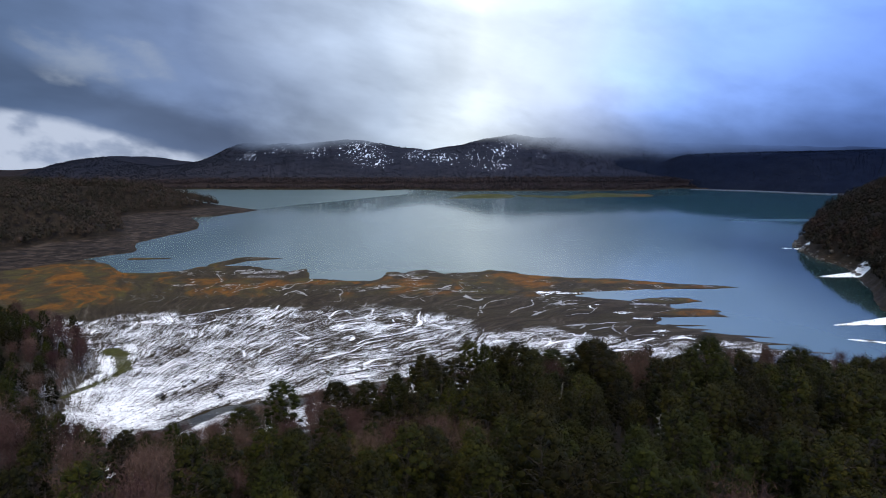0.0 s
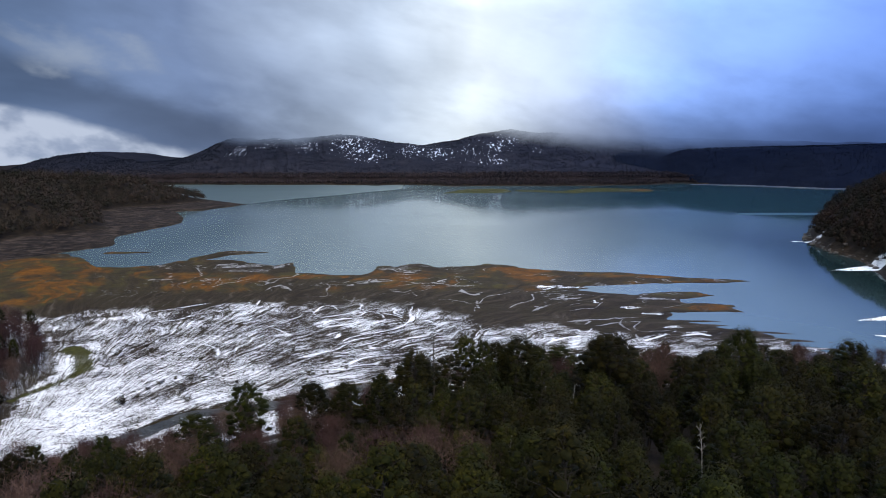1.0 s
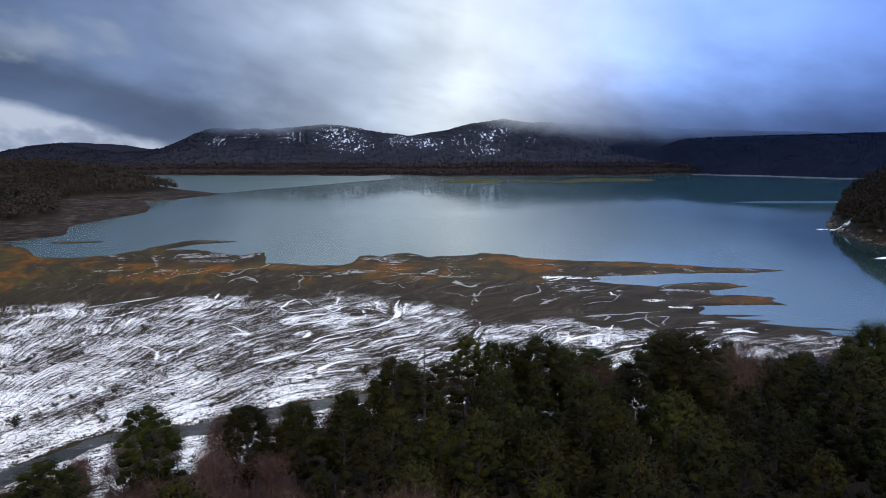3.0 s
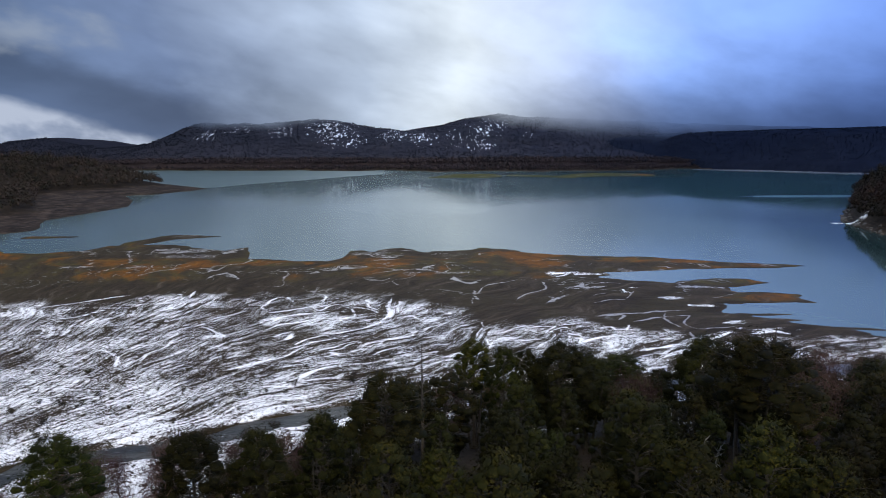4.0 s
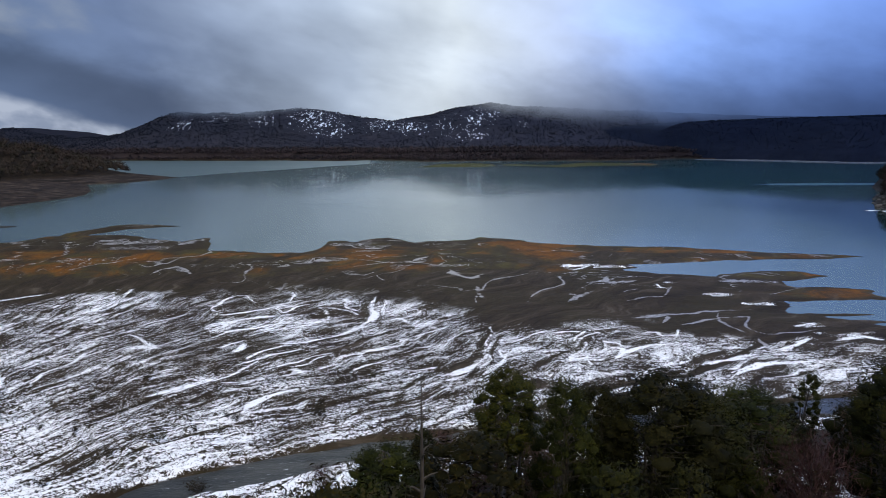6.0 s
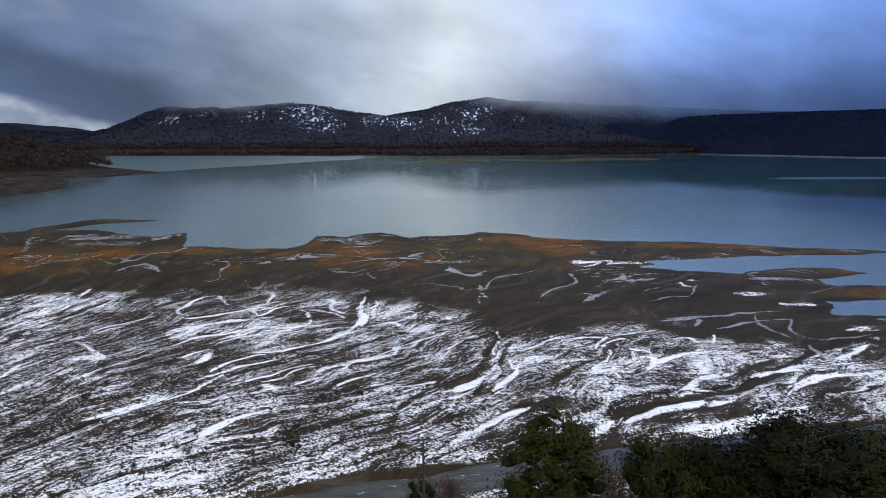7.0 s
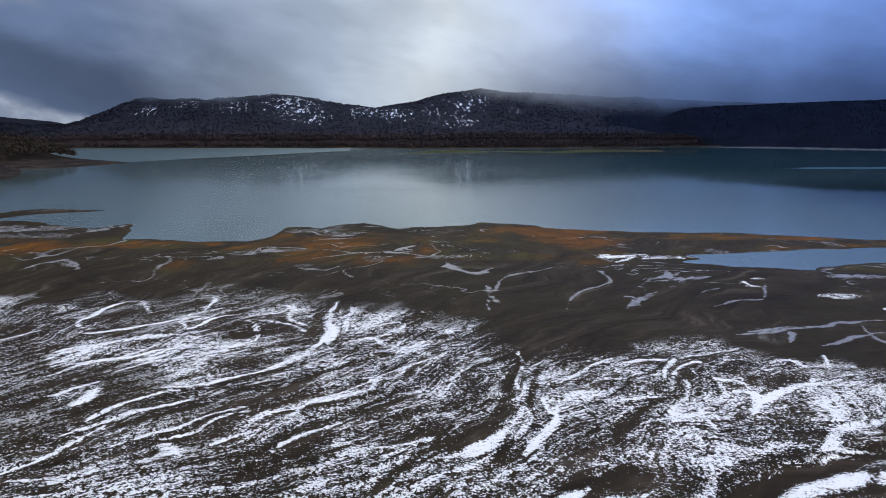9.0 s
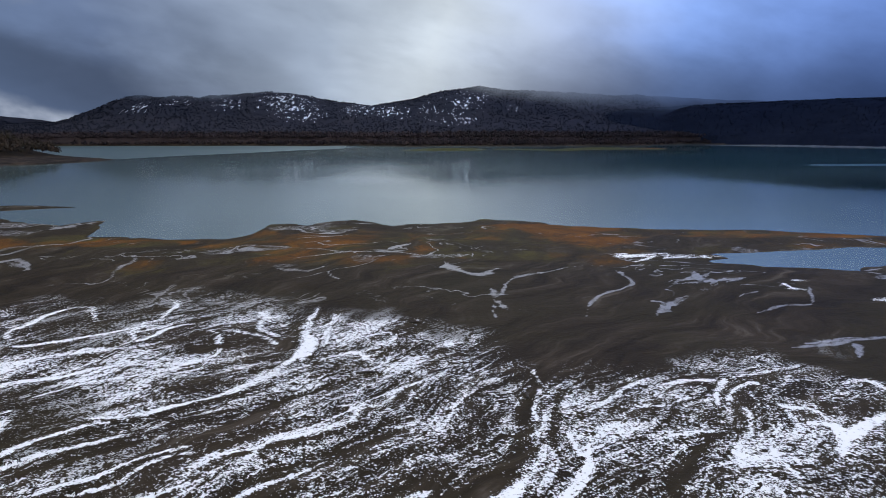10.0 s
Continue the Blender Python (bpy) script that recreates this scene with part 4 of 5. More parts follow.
# coordinates along and across the fan of the stream
fx, fy = px_ + 100 + 6 * fbm(px_, py_, 60, 2, 101), py_ - 165 + 6 * fbm(px_, py_, 60, 2, 102)
rad, ang = np.hypot(fx, fy), np.arctan2(fy, fx)
flow = np.stack([rad, ang * 90, np.zeros_like(rad)], -1)
a = me.attributes.new("flow", "FLOAT_VECTOR", "POINT")
a.data.foreach_set("vector", flow.astype(np.float32).ravel())
me.materials.append(M_GROUND)
ground = tagged(new("ground", me), "dark mud flats with braided snow, rusty marsh and wooded banks", "ground", kind="structure")

# ---- water ----
bm = bmesh.new()
for r in ((-4200, -900), (4200, -900), (4200, 4200), (-4200, 4200)):
    bm.verts.new((*r, 0.0))
bm.faces.new(bm.verts)
wm = bpy.data.meshes.new("water")
bm.to_mesh(wm)
bm.free()
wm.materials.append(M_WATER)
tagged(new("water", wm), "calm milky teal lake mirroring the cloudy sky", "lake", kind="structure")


def ribbon(name, line, width, z, material, label):
    """A strip of water along a line."""
    pts = np.array(line, float)
    t = np.linspace(0, len(pts) - 1, (len(pts) - 1) * 10 + 1)
    cx, cy = np.interp(t, np.arange(len(pts)), pts[:, 0]), np.interp(t, np.arange(len(pts)), pts[:, 1])
    for _ in range(8):
        cx[1:-1], cy[1:-1] = (cx[:-2] + 2 * cx[1:-1] + cx[2:]) / 4, (cy[:-2] + 2 * cy[1:-1] + cy[2:]) / 4
    tx, ty = np.gradient(cx), np.gradient(cy)
    ln = np.hypot(tx, ty)
    verts, faces = [], []
    for i in range(len(t)):
        for s in (-1, 1):
            verts.append((cx[i] - s * ty[i] / ln[i] * width, cy[i] + s * tx[i] / ln[i] * width, z))
        if i:
            faces.append((2 * i - 2, 2 * i - 1, 2 * i + 1, 2 * i))
    m = bpy.data.meshes.new(name)
    m.from_pydata(verts, [], faces)
    m.materials.append(material)
    return tagged(new(name, m), label, "river", kind="structure")


ribbon("water_river", RIVER, 3.1, 0.74, M_RIVER, "shallow grey river with small ripples along the wood's edge")


# ---- mountains ----
def mountain(name, xr, yr, steps, zfun, snow_fun, heath_fun, label, material):
    m, gx, gy, gz = grid_mesh(name, np.linspace(*xr, steps[0]), np.linspace(*yr, steps[1]), zfun)
    set_attr(m, "snow", snow_fun(gx, gy, gz))
    set_attr(m, "heath", heath_fun(gx, gy, gz))
    m.materials.append(material)
    return tagged(new(name, m), label, "mountain", kind="structure")


RIDGE_X = [-900, -700, -644, -622, -598, -574, -552, -531, -495, -454, -417, -384, -358, -342, -325, -313, -285, -260, -236, -195, -158, -121, -88, -68, -40, -26, -16, 3, 31, 69, 110, 140, 200, 270, 330, 500, 900]
RIDGE_Z = [5, 9, 12, 13.5, 23, 29.5, 31.5, 29.5, 21, 14, 18.5, 26, 35, 44.5, 52, 54.5, 49.5, 53.5, 49.5, 54, 59, 56, 49.5, 45.5, 43, 42, 43, 46, 50, 59, 66, 62, 59, 56, 54, 48, 40]


def main_ridge(x, y):
    top = np.interp(x, RIDGE_X, RIDGE_Z) + fbm(x, y, 26, 3, 201) * 1.6
    f = np.where(y < 1100, step(y, 900, 1100) ** 0.9, 1 - 0.7 * step(y, 1100, 1500))
    gully = fbm(x, y * 0.35, 55, 4, 202) * 5 * step(y, 920, 1000) * step(y, 1110, 1060)
    return np.where(y < 902, -3, 7 + (top - 7) * f + gully)


def main_snow(x, y, z):
    at = [(-288, 37, 22, 10), (-250, 46, 26, 9), (-195, 43, 30, 10), (-132, 48, 50, 14), (-115, 38, 46, 15), (-95, 29, 40, 10), (-35, 36, 34, 11), (0, 33, 40, 10), (58, 35, 40, 13), (79, 43, 34, 14), (96, 50, 30, 12), (70, 25, 44, 8), (140, 38, 14, 5)]
    s = np.zeros_like(x)
    for cx, cz, ra, rb in at:
        s = np.maximum(s, step(np.hypot((x - cx) / ra, (z - cz) / rb), 1.4, 0.2))
    return s * (0.54 + 0.12 * fbm(x, z, 14, 2, 205))


def east_ridge(x, y):
    top = np.interp(x, [120, 182, 228, 270, 324, 377, 450, 586, 1000], [0, 16, 27, 35, 39, 42.5, 46, 50, 58]) + fbm(x, y, 50, 3, 211) * 0.9
    base = np.interp(x, FAR_X, FAR_Y) + 62 * step(x, 370, 250)
    return np.where(y < base - 4, -3, top * step(y, base - 24, base + 66) * (1 - 0.6 * step(y, base + 72, base + 380)))


def west_hills(x, y):
    top = np.interp(x, [-1500, -1000, -900, -860, -820, -780, -700, -300], [50, 42, 34, 22, 6, 2, 2, 2]) + fbm(x, y, 60, 3, 221) * 1.5
    return top * step(y, 1080, 1300) * (1 - 0.5 * step(y, 1300, 1500)) - 2


mountain("mountain_main", (-900, 900), (895, 1500), (360, 130), main_ridge, main_snow, lambda x, y, z: step(z, 15, 9), "wooded mountain ridge with broken snow under low cloud", M_MOUNT)
mountain("mountain_east", (130, 1100), (780, 1340), (200, 110), east_ridge, lambda x, y, z: 0.8 * step(z, 0.2, 0.6) * step(z, 2.0, 1.2) * step(x, 285, 320), lambda x, y, z: 0 * x, "dark wooded ridge behind the lake, blue from painted haze, with a pale shoreline", M_MOUNT_HAZE)


def far_bank():
    """A pale stony bank along the foot of the far ridge."""
    r = np.random.RandomState(231)
    verts, faces = [], []
    for i, x in enumerate(np.arange(318, 640, 1.5)):
        y = float(np.interp(x, FAR_X, FAR_Y)) - 13
        h = (0.5 + 0.7 * r.rand()) * min(1.0, (x - 315) / 60)
        verts += [(x, y, -0.4), (x, y + 1.0, h * 0.7), (x, y + 3.0, h), (x, y + 9.0, h * 0.6)]
        if i:
            k = 4 * i
            faces += [(k - 4 + j, k + j, k + j + 1, k - 3 + j) for j in range(3)]
    m = bpy.data.meshes.new("bank_far")
    m.from_pydata(verts, [], faces)
    m.materials.append(M_STONE)
    return tagged(new("bank_far", m), "pale stony bank along the far waterline", "bank", kind="structure")


far_bank()
mountain("mountain_west", (-1600, -250), (1060, 1520), (140, 60), west_hills, lambda x, y, z: 0 * x, lambda x, y, z: 0 * x, "low dark hill beyond the far shore", M_MOUNT_HAZE)


# ---- clouds ----
def cloud_shell():
    """A curved wall of cloud round the far side, open towards the camera's back."""
    verts, faces = [], []
    na, ne = 72, 24
    for j in range(ne + 1):
        e = radians(-3 + 73 * j / ne)
        for i in range(na + 1):
            b = radians(-100 + 200 * i / na)
            verts.append((1300 * math.sin(b) * math.cos(e), 1300 * math.cos(b) * math.cos(e), 1300 * math.sin(e)))
            if i and j:
                k = j * (na + 1) + i
                faces.append((k - na - 2, k - na - 1, k, k - 1))
    m = bpy.data.meshes.new("backdrop_sky")
    m.from_pydata(verts, [], faces)
    m.materials.append(cloud_material())
    ob = new("backdrop_sky", m)
    ob.location = (0, 100, 55)
    return tagged(ob, "heavy slate and white clouds with a blue thin side", "sky", kind="structure")


def cloud_bank(name, depth, xr, base_x, base_z, tight, label):
    """Low cloud that hangs in front of the tops."""
    xs = np.linspace(*xr, 200)
    zs = np.linspace(-40, 180, 40)
    gx, gz = np.meshgrid(xs, zs)
    gy = depth - 0.00006 * gx ** 2
    nx, nz = len(xs), len(zs)
    i = np.arange((nz - 1) * (nx - 1))
    a = i // (nx - 1) * nx + i % (nx - 1)
    m = bpy.data.meshes.new(name)
    m.from_pydata(np.stack([gx, gy, gz], -1).reshape(-1, 3).tolist(), [], np.stack([a, a + 1, a + 1 + nx, a + nx], -1).tolist())
    at = m.attributes.new("base", "FLOAT", "POINT")
    at.data.foreach_set("value", np.interp(gx.ravel(), base_x, base_z).astype(np.float32))
    set_attr(m, "tight", np.interp(gx.ravel(), [-900, 40, 160, 900], [1.0, 1.0, tight, tight]))
    set_attr(m, "fade", step(gz.ravel(), 150, 80) * step(gx.ravel(), xr[0], xr[0] + 120))
    m.materials.append(M_MIST)
    ob = new(name, m)
    ob.location = (0, 100, 55)
    ob.visible_shadow = False
    return tagged(ob, label, "cloud", kind="structure")


M_MIST = mist_material()
cloud_shell()
cloud_bank("backdrop_low_cloud", 868, (-1000, 900), [-900, -420, -340, -260, -190, -120, -20, 60, 130, 200, 300, 420, 600, 900], [60, 40, 6, -5, -4, 4, 10, 8, 1, -11, -17, -16, -10, -6], 0.60, "soft low cloud hiding the mountain tops")
cloud_bank("backdrop_low_cloud_east", 752, (90, 900), [90, 160, 240, 330, 450, 700, 900], [8, -1, -1, 3, 7, 10, 12], 0.50, "thin blue mist over the far ridge")


# ---- trees ----
def tube(points, radii, sides=5):
    """Vertices and faces of a tapered limb along points."""
    verts, faces = [], []
    for i, (p, r) in enumerate(zip(points, radii)):
        d = (Vector(points[min(i + 1, len(points) - 1)]) - Vector(points[max(i - 1, 0)])).normalized()
        u = d.orthogonal().normalized()
        v = d.cross(u)
        for s in range(sides):
            a = 2 * math.pi * s / sides
            verts.append(Vector(p) + (u * math.cos(a) + v * math.sin(a)) * r)
        if i:
            for s in range(sides):
                b, c = (i - 1) * sides, i * sides
                faces.append((b + s, b + (s + 1) % sides, c + (s + 1) % sides, c + s))
    return verts, faces


def merge(pieces):
    verts, faces = [], []
    for v, f in pieces:
        n = len(verts)
        verts.extend(v)
        faces.extend([tuple(n + i for i in q) for q in f])
    return verts, faces


def mesh_of(name, verts, faces, material, smooth=False, normals=None):
    m = bpy.data.meshes.new(name)
    m.from_pydata([tuple(v) for v in verts], [], faces)
    m.materials.append(material)
    if smooth:
        m.polygons.foreach_set("use_smooth", np.ones(len(m.polygons), dtype=bool))
    if normals is not None:
        m.polygons.foreach_set("use_smooth", np.ones(len(m.polygons), dtype=bool))
        m.normals_split_custom_set_from_vertices(normals.tolist())
    return m


def unit(v):
    return v / (np.linalg.norm(v, axis=-1, keepdims=True) + 1e-9)


def leaf_cards(rng, centres, normals, size, slim=0.9):
    """Small bent leaf sprays, two triangles each, as arrays."""
    n = len(centres)
    t = rng.normal(size=(n, 3))
    t -= (t * normals).sum(1, keepdims=True) * normals
    t /= np.linalg.norm(t, axis=1, keepdims=True) + 1e-9
    b = np.cross(normals, t)
    s = size * (0.6 + 0.8 * rng.rand(n, 1))
    c = np.asarray(centres)
    v = np.stack([c - t * s, c + t * s, c + b * s * slim - normals * s * 0.2], 1).reshape(-1, 3)
    f = (np.arange(n * 3)).reshape(-1, 3)
    return v.tolist(), f.tolist()


def limb_set(rng, h, start, reach, count, rise=0.35, lean=(0, 0)):
    """Trunk line and limbs; returns pieces and limb ends."""
    bend = rng.normal(size=2) * 0.02 * h
    spine = [(lean[0] * k + bend[0] * math.sin(3 * k), lean[1] * k + bend[1] * math.sin(2.5 * k), h * 0.96 * k) for k in np.linspace(0, 1, 7)]
    r0 = 0.014 * h + 0.06
    pieces = [tube(spine, [r0 * (1.25 if k == 0 else 1) * (1 - 0.9 * k / 6) for k in range(7)], 6)]
    ends = []
    for i in range(count):
        k = start + (0.98 - start) * (i + rng.rand()) / count
        base = Vector([np.interp(k, np.linspace(0, 1, 7), [s[a] for s in spine]) for a in range(3)])
        ang = i * 2.4 + rng.rand()
        length = reach(k) * (0.75 + 0.45 * rng.rand())
        d = Vector((math.cos(ang), math.sin(ang), rise + 0.5 * rng.rand()))
        mid = base + d * length * 0.5
        end = base + Vector((d.x, d.y, d.z * 0.75)) * length
        r = r0 * (1 - k) * 0.55 + 0.03
        pieces.append(tube([base, mid, end], [r, r * 0.65, r * 0.2], 4))
        ends.append((base, mid, end))
    return pieces, ends, spine


def thing(name, label, category, group, parts):
    """An empty with meshes under it."""
    ob = tagged(new(name), label, category, group)
    for pname, m in parts:
        p = new(pname, m)
        p.parent = ob
        if pname in ("foliage", "branchwork"):
            tagged(p, kind="stuff")
    return ob


bm = bmesh.new()
bmesh.ops.create_icosphere(bm, subdivisions=1, radius=1.0)
CORE_V = np.array([v.co[:] for v in bm.verts])
CORE_F = np.array([[v.index for v in q.verts] for q in bm.faces])
bm.free()


def broad_tree(seed, h, width, low, leaves, card, material, flat=0.0, stems=1):
    """A leafy tree: an uneven dome of many small leafy boughs round real limbs, with gaps between."""
    rng = np.random.RandomState(seed)
    form = lambda k: max(0.12, math.sin(math.pi * min(1, max(0.05, (k - low) / (1.04 - low))) ** (0.66 + flat))) ** 0.62
    pieces, ends, spine = limb_set(rng, h, max(0.12, low * 0.8), lambda k: width * 0.40 * form(k), 24, rise=0.40)
    for i in range(stems - 1):
        a = 2.2 * i + rng.rand()
        foot = np.array((math.cos(a), math.sin(a))) * 0.45
        pieces.append(tube([(foot[0], foot[1], 0), (foot[0] * 2, foot[1] * 2, h * 0.3), (foot[0] * 3.2, foot[1] * 3.2, h * 0.72)], [0.17, 0.14, 0.05], 5))
    mid = np.array(spine[4])
    count = 80
    v_all, n_all, f_all, cores = [], [], [], []
    per = leaves // count
    side = rng.rand() * 6.28
    for i in range(count):
        k = low + (1.0 - low) * ((i + rng.rand()) / count) ** 0.85
        ang = i * 2.399 + rng.normal() * 0.35
        ragged = 1 + 0.16 * math.sin(2 * ang + side) + 0.12 * rng.normal()
        rho = width * 0.5 * form(k) * ragged * (0.34 + 0.52 * math.sqrt(rng.rand()))
        sx, sy = (np.interp(k, np.linspace(0, 1, 7), [q[a] for q in spine]) for a in (0, 1))
        c = np.array((sx + rho * math.cos(ang), sy + rho * math.sin(ang), h * k * 0.97 - 0.05 * width))
        r = width * (0.135 + 0.065 * rng.rand()) * (1.1 - 0.35 * (k - low) / (1 - low))
        d = unit(rng.normal(size=(per, 3)))
        d[:, 2] = np.where(d[:, 2] < -0.35, -d[:, 2], d[:, 2])
        p = c + d * r * (0.35 + 1.0 * rng.rand(per, 1) ** 1.2) * (1.0, 1.0, 1.15)
        lift = unit(unit(c - mid) * 0.75 + d * 0.5 + (0, 0, 0.30) + rng.normal(size=(per, 3)) * 0.12)
        v, f = leaf_cards(rng, p, unit(d + rng.normal(size=(per, 3)) * 0.55), card, 0.62)
        n0 = len(v_all)
        v_all += v
        f_all += [[q + n0 for q in t] for t in f]
        n_all.append(np.repeat(lift, 3, axis=0))
        cores.append((c, r * 0.46, unit(c - mid)))
        pieces.append(tube([(sx, sy, max(h * 0.1, c[2] - 0.35 * rho - 0.3)), tuple(c)], [0.05, 0.02], 3))
    # Added filler lumps inside the boughs, wearing the shaded leaf colour.
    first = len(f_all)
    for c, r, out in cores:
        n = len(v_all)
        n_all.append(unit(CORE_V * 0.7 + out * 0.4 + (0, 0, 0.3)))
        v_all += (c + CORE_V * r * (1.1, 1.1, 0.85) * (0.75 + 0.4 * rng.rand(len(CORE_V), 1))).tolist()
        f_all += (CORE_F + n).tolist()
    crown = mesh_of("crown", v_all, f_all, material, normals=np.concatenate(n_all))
    crown.materials.append(M_CORE_SHADE)
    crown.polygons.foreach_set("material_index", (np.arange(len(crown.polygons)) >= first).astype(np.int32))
    return mesh_of("trunk", *merge(pieces), M_BARK, True), crown


def bare_tree(seed, h, width, twigs):
    """A leafless tree: limbs, branches and a haze of thin reddish twigs."""
    rng = np.random.RandomState(seed)
    shape = lambda k: width * 0.5 * (0.35 + 0.65 * math.sin(math.pi * min(1, max(0, (k - 0.25) / 0.8))))
    pieces, ends, spine = limb_set(rng, h, 0.3, shape, 18, rise=0.8)
    verts, faces = [], []
    per = twigs // len(ends)
    for b, m, e in ends:
        line = [np.array(b), np.array(m), np.array(e)]
        for q in range(per):
            k = 0.25 + 0.75 * rng.rand()
            p = line[0] + (line[2] - line[0]) * k + rng.normal(size=3) * 0.16 * width * (0.4 + k) * (1, 1, 0.8)
            d = rng.normal(size=3) * 0.6 + (0, 0, 0.9)
            d /= np.linalg.norm(d)
            s = np.cross(d, rng.normal(size=3))
            s /= np.linalg.norm(s)
            ln, w = 0.5 + 0.9 * rng.rand(), 0.016 + 0.016 * rng.rand()
            n = len(verts)
            verts += [tuple(p - s * w), tuple(p + s * w), tuple(p + d * ln)]
            faces.append((n, n + 1, n + 2))
    return mesh_of("trunk", *merge(pieces), M_BARK, True), mesh_of("crown", verts, faces, M_TWIG)


EVER = "dark evergreen southern beech with dense layered foliage on the slope"
OLIV = "olive-green southern beech with yellowish leaf tips on the slope"
BARE = "leafless reddish-brown winter beech with fine twigs"
protos = {"ever": [], "olive": [], "bare": []}
for i, (h, w) in enumerate([(15, 7.0), (14, 6.2), (17, 7.2), (13, 7.0)]):
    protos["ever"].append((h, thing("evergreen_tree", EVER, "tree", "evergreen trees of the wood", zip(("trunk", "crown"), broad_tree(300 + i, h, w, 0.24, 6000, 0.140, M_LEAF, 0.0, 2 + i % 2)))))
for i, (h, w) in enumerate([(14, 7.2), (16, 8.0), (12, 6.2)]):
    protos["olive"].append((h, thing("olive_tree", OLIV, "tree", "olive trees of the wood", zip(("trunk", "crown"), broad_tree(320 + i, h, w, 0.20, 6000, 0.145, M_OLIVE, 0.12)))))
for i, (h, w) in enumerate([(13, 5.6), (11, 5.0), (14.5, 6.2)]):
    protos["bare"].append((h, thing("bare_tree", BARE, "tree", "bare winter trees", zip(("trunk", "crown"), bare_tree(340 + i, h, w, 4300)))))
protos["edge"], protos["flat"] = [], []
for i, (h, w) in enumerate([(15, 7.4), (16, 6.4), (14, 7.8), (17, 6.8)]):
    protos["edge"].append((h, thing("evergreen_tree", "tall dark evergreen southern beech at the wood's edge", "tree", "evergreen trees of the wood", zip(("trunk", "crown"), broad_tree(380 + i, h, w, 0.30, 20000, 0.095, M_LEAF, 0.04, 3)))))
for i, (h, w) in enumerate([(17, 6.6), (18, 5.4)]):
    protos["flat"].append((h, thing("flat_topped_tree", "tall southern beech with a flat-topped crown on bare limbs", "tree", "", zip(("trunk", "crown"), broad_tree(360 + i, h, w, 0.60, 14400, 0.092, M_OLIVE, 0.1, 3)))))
used = {id(p): False for kind in protos.values() for _, p in kind}


def ground_z(x, y):
    return float(terrain(np.array([float(x)]), np.array([float(y)]))[0])


def plant(kind, x, y, rng, top=None, scale=None, which=None):
    h, p = protos[kind][which if which is not None else rng.randint(len(protos[kind]))]
    z = ground_z(x, y) - 0.15
    s = scale or ((top - z) / h if top else 0.8 + 0.4 * rng.rand())
    m = pose(x, y, z, rng.normal() * 2, rng.normal() * 2, rng.rand() * 360)
    if used[id(p)]:
        p = copy_thing(p, m)
    else:
        used[id(p)] = True
        p.matrix_basis = m
    wide = s * (0.9 + 0.25 * rng.rand()) if scale is None and top is None else s
    p.scale = (wide, wide, s)
    return p


rng = np.random.RandomState(7)
placed = []
# how high the wood's top stands over the plan
TOP_X = [-100, -80, -60, -45, -30, -15, 0, 12, 24, 40, 60, 100]
TOP_Y = [70, 100, 125, 145, 165, 180, 192, 204]
TOP_Z = [[60, 60, 60, 50, 51, 55, 59, 60, 60, 60, 60, 60], [60, 60, 37, 37, 40, 45, 49, 50, 50, 50, 49, 60], [60, 24, 24, 27, 33, 35, 40, 42, 42, 42, 42, 60], [13, 16, 16, 20, 26, 27, 33, 35, 35, 35, 35, 32],
         [6, 3, 8, 17, 18, 19, 26, 28, 29, 29, 28, 26], [0, 0, 4, 11, 10, 13, 21, 23, 23, 23, 23, 22], [0, 0, 1, 3, 4, 8, 14, 17, 16, 16, 19, 18], [0, 0, 0, 0, 0, 2, 7, 10, 8, 10, 14, 15]]


def wood_top(x, y):
    return float(np.interp(y, TOP_Y, [np.interp(x, TOP_X, row) for row in TOP_Z]))


# trees that stand out at the wood's edge: kind, place, top, which, width
for kind, x, y, top, which, fat in [("flat", 7.2, 180, 26.6, 1, 1.15), ("flat", -6.0, 147, 33.5, 0, 1.3), ("edge", 60.5, 150, 36.9, 2, 1.25), ("edge", 41, 177, 27, 2, 1.5), ("edge", -37.4, 147.5, 27.4, 3, 1.3),
                                    ("edge", -25, 150, 26.4, 0, 1.3), ("edge", 74.7, 138, 38.5, 3, 1.3), ("edge", 19.5, 176.5, 26.8, 2, 1.6), ("edge", -41.5, 130.5, 28.2, 1, 1.3), ("edge", 24, 178, 24.6, 0, 1.3),
                                    ("edge", -18, 152, 26, 1, 1.3), ("edge", 11.2, 174.5, 27, 1, 0.9), ("edge", 31.8, 194.5, 17.2, 0, 0.74), ("edge", 36.0, 197, 15.4, 2, 0.7), ("edge", 41.0, 196, 15.0, 1, 0.8), ("edge", 15.2, 177, 25.9, 1, 0.85), ("edge", 31, 183, 22.5, 3, 1.4), ("edge", 52, 176, 24.5, 0, 1.4),
                                    ("edge", 64, 172, 25, 1, 1.4), ("flat", 33.6, 148.5, 36.8, 0, 1.7), ("edge", -3.8, 177, 20.7, 3, 1.2), ("olive", 2.5, 172, 24.5, 1, 1.2), ("edge", 26.5, 190, 17.2, 2, 0.85), ("edge", 21.5, 193, 15.2, 1, 0.8)]:
    p = plant(kind, x, y, rng, top=top, which=which)
    p.scale = (fat * 1.05, fat * 1.05, p.scale[2])
    placed.append((x, y))
count = {"ever": 0, "olive": 0, "bare": 0}
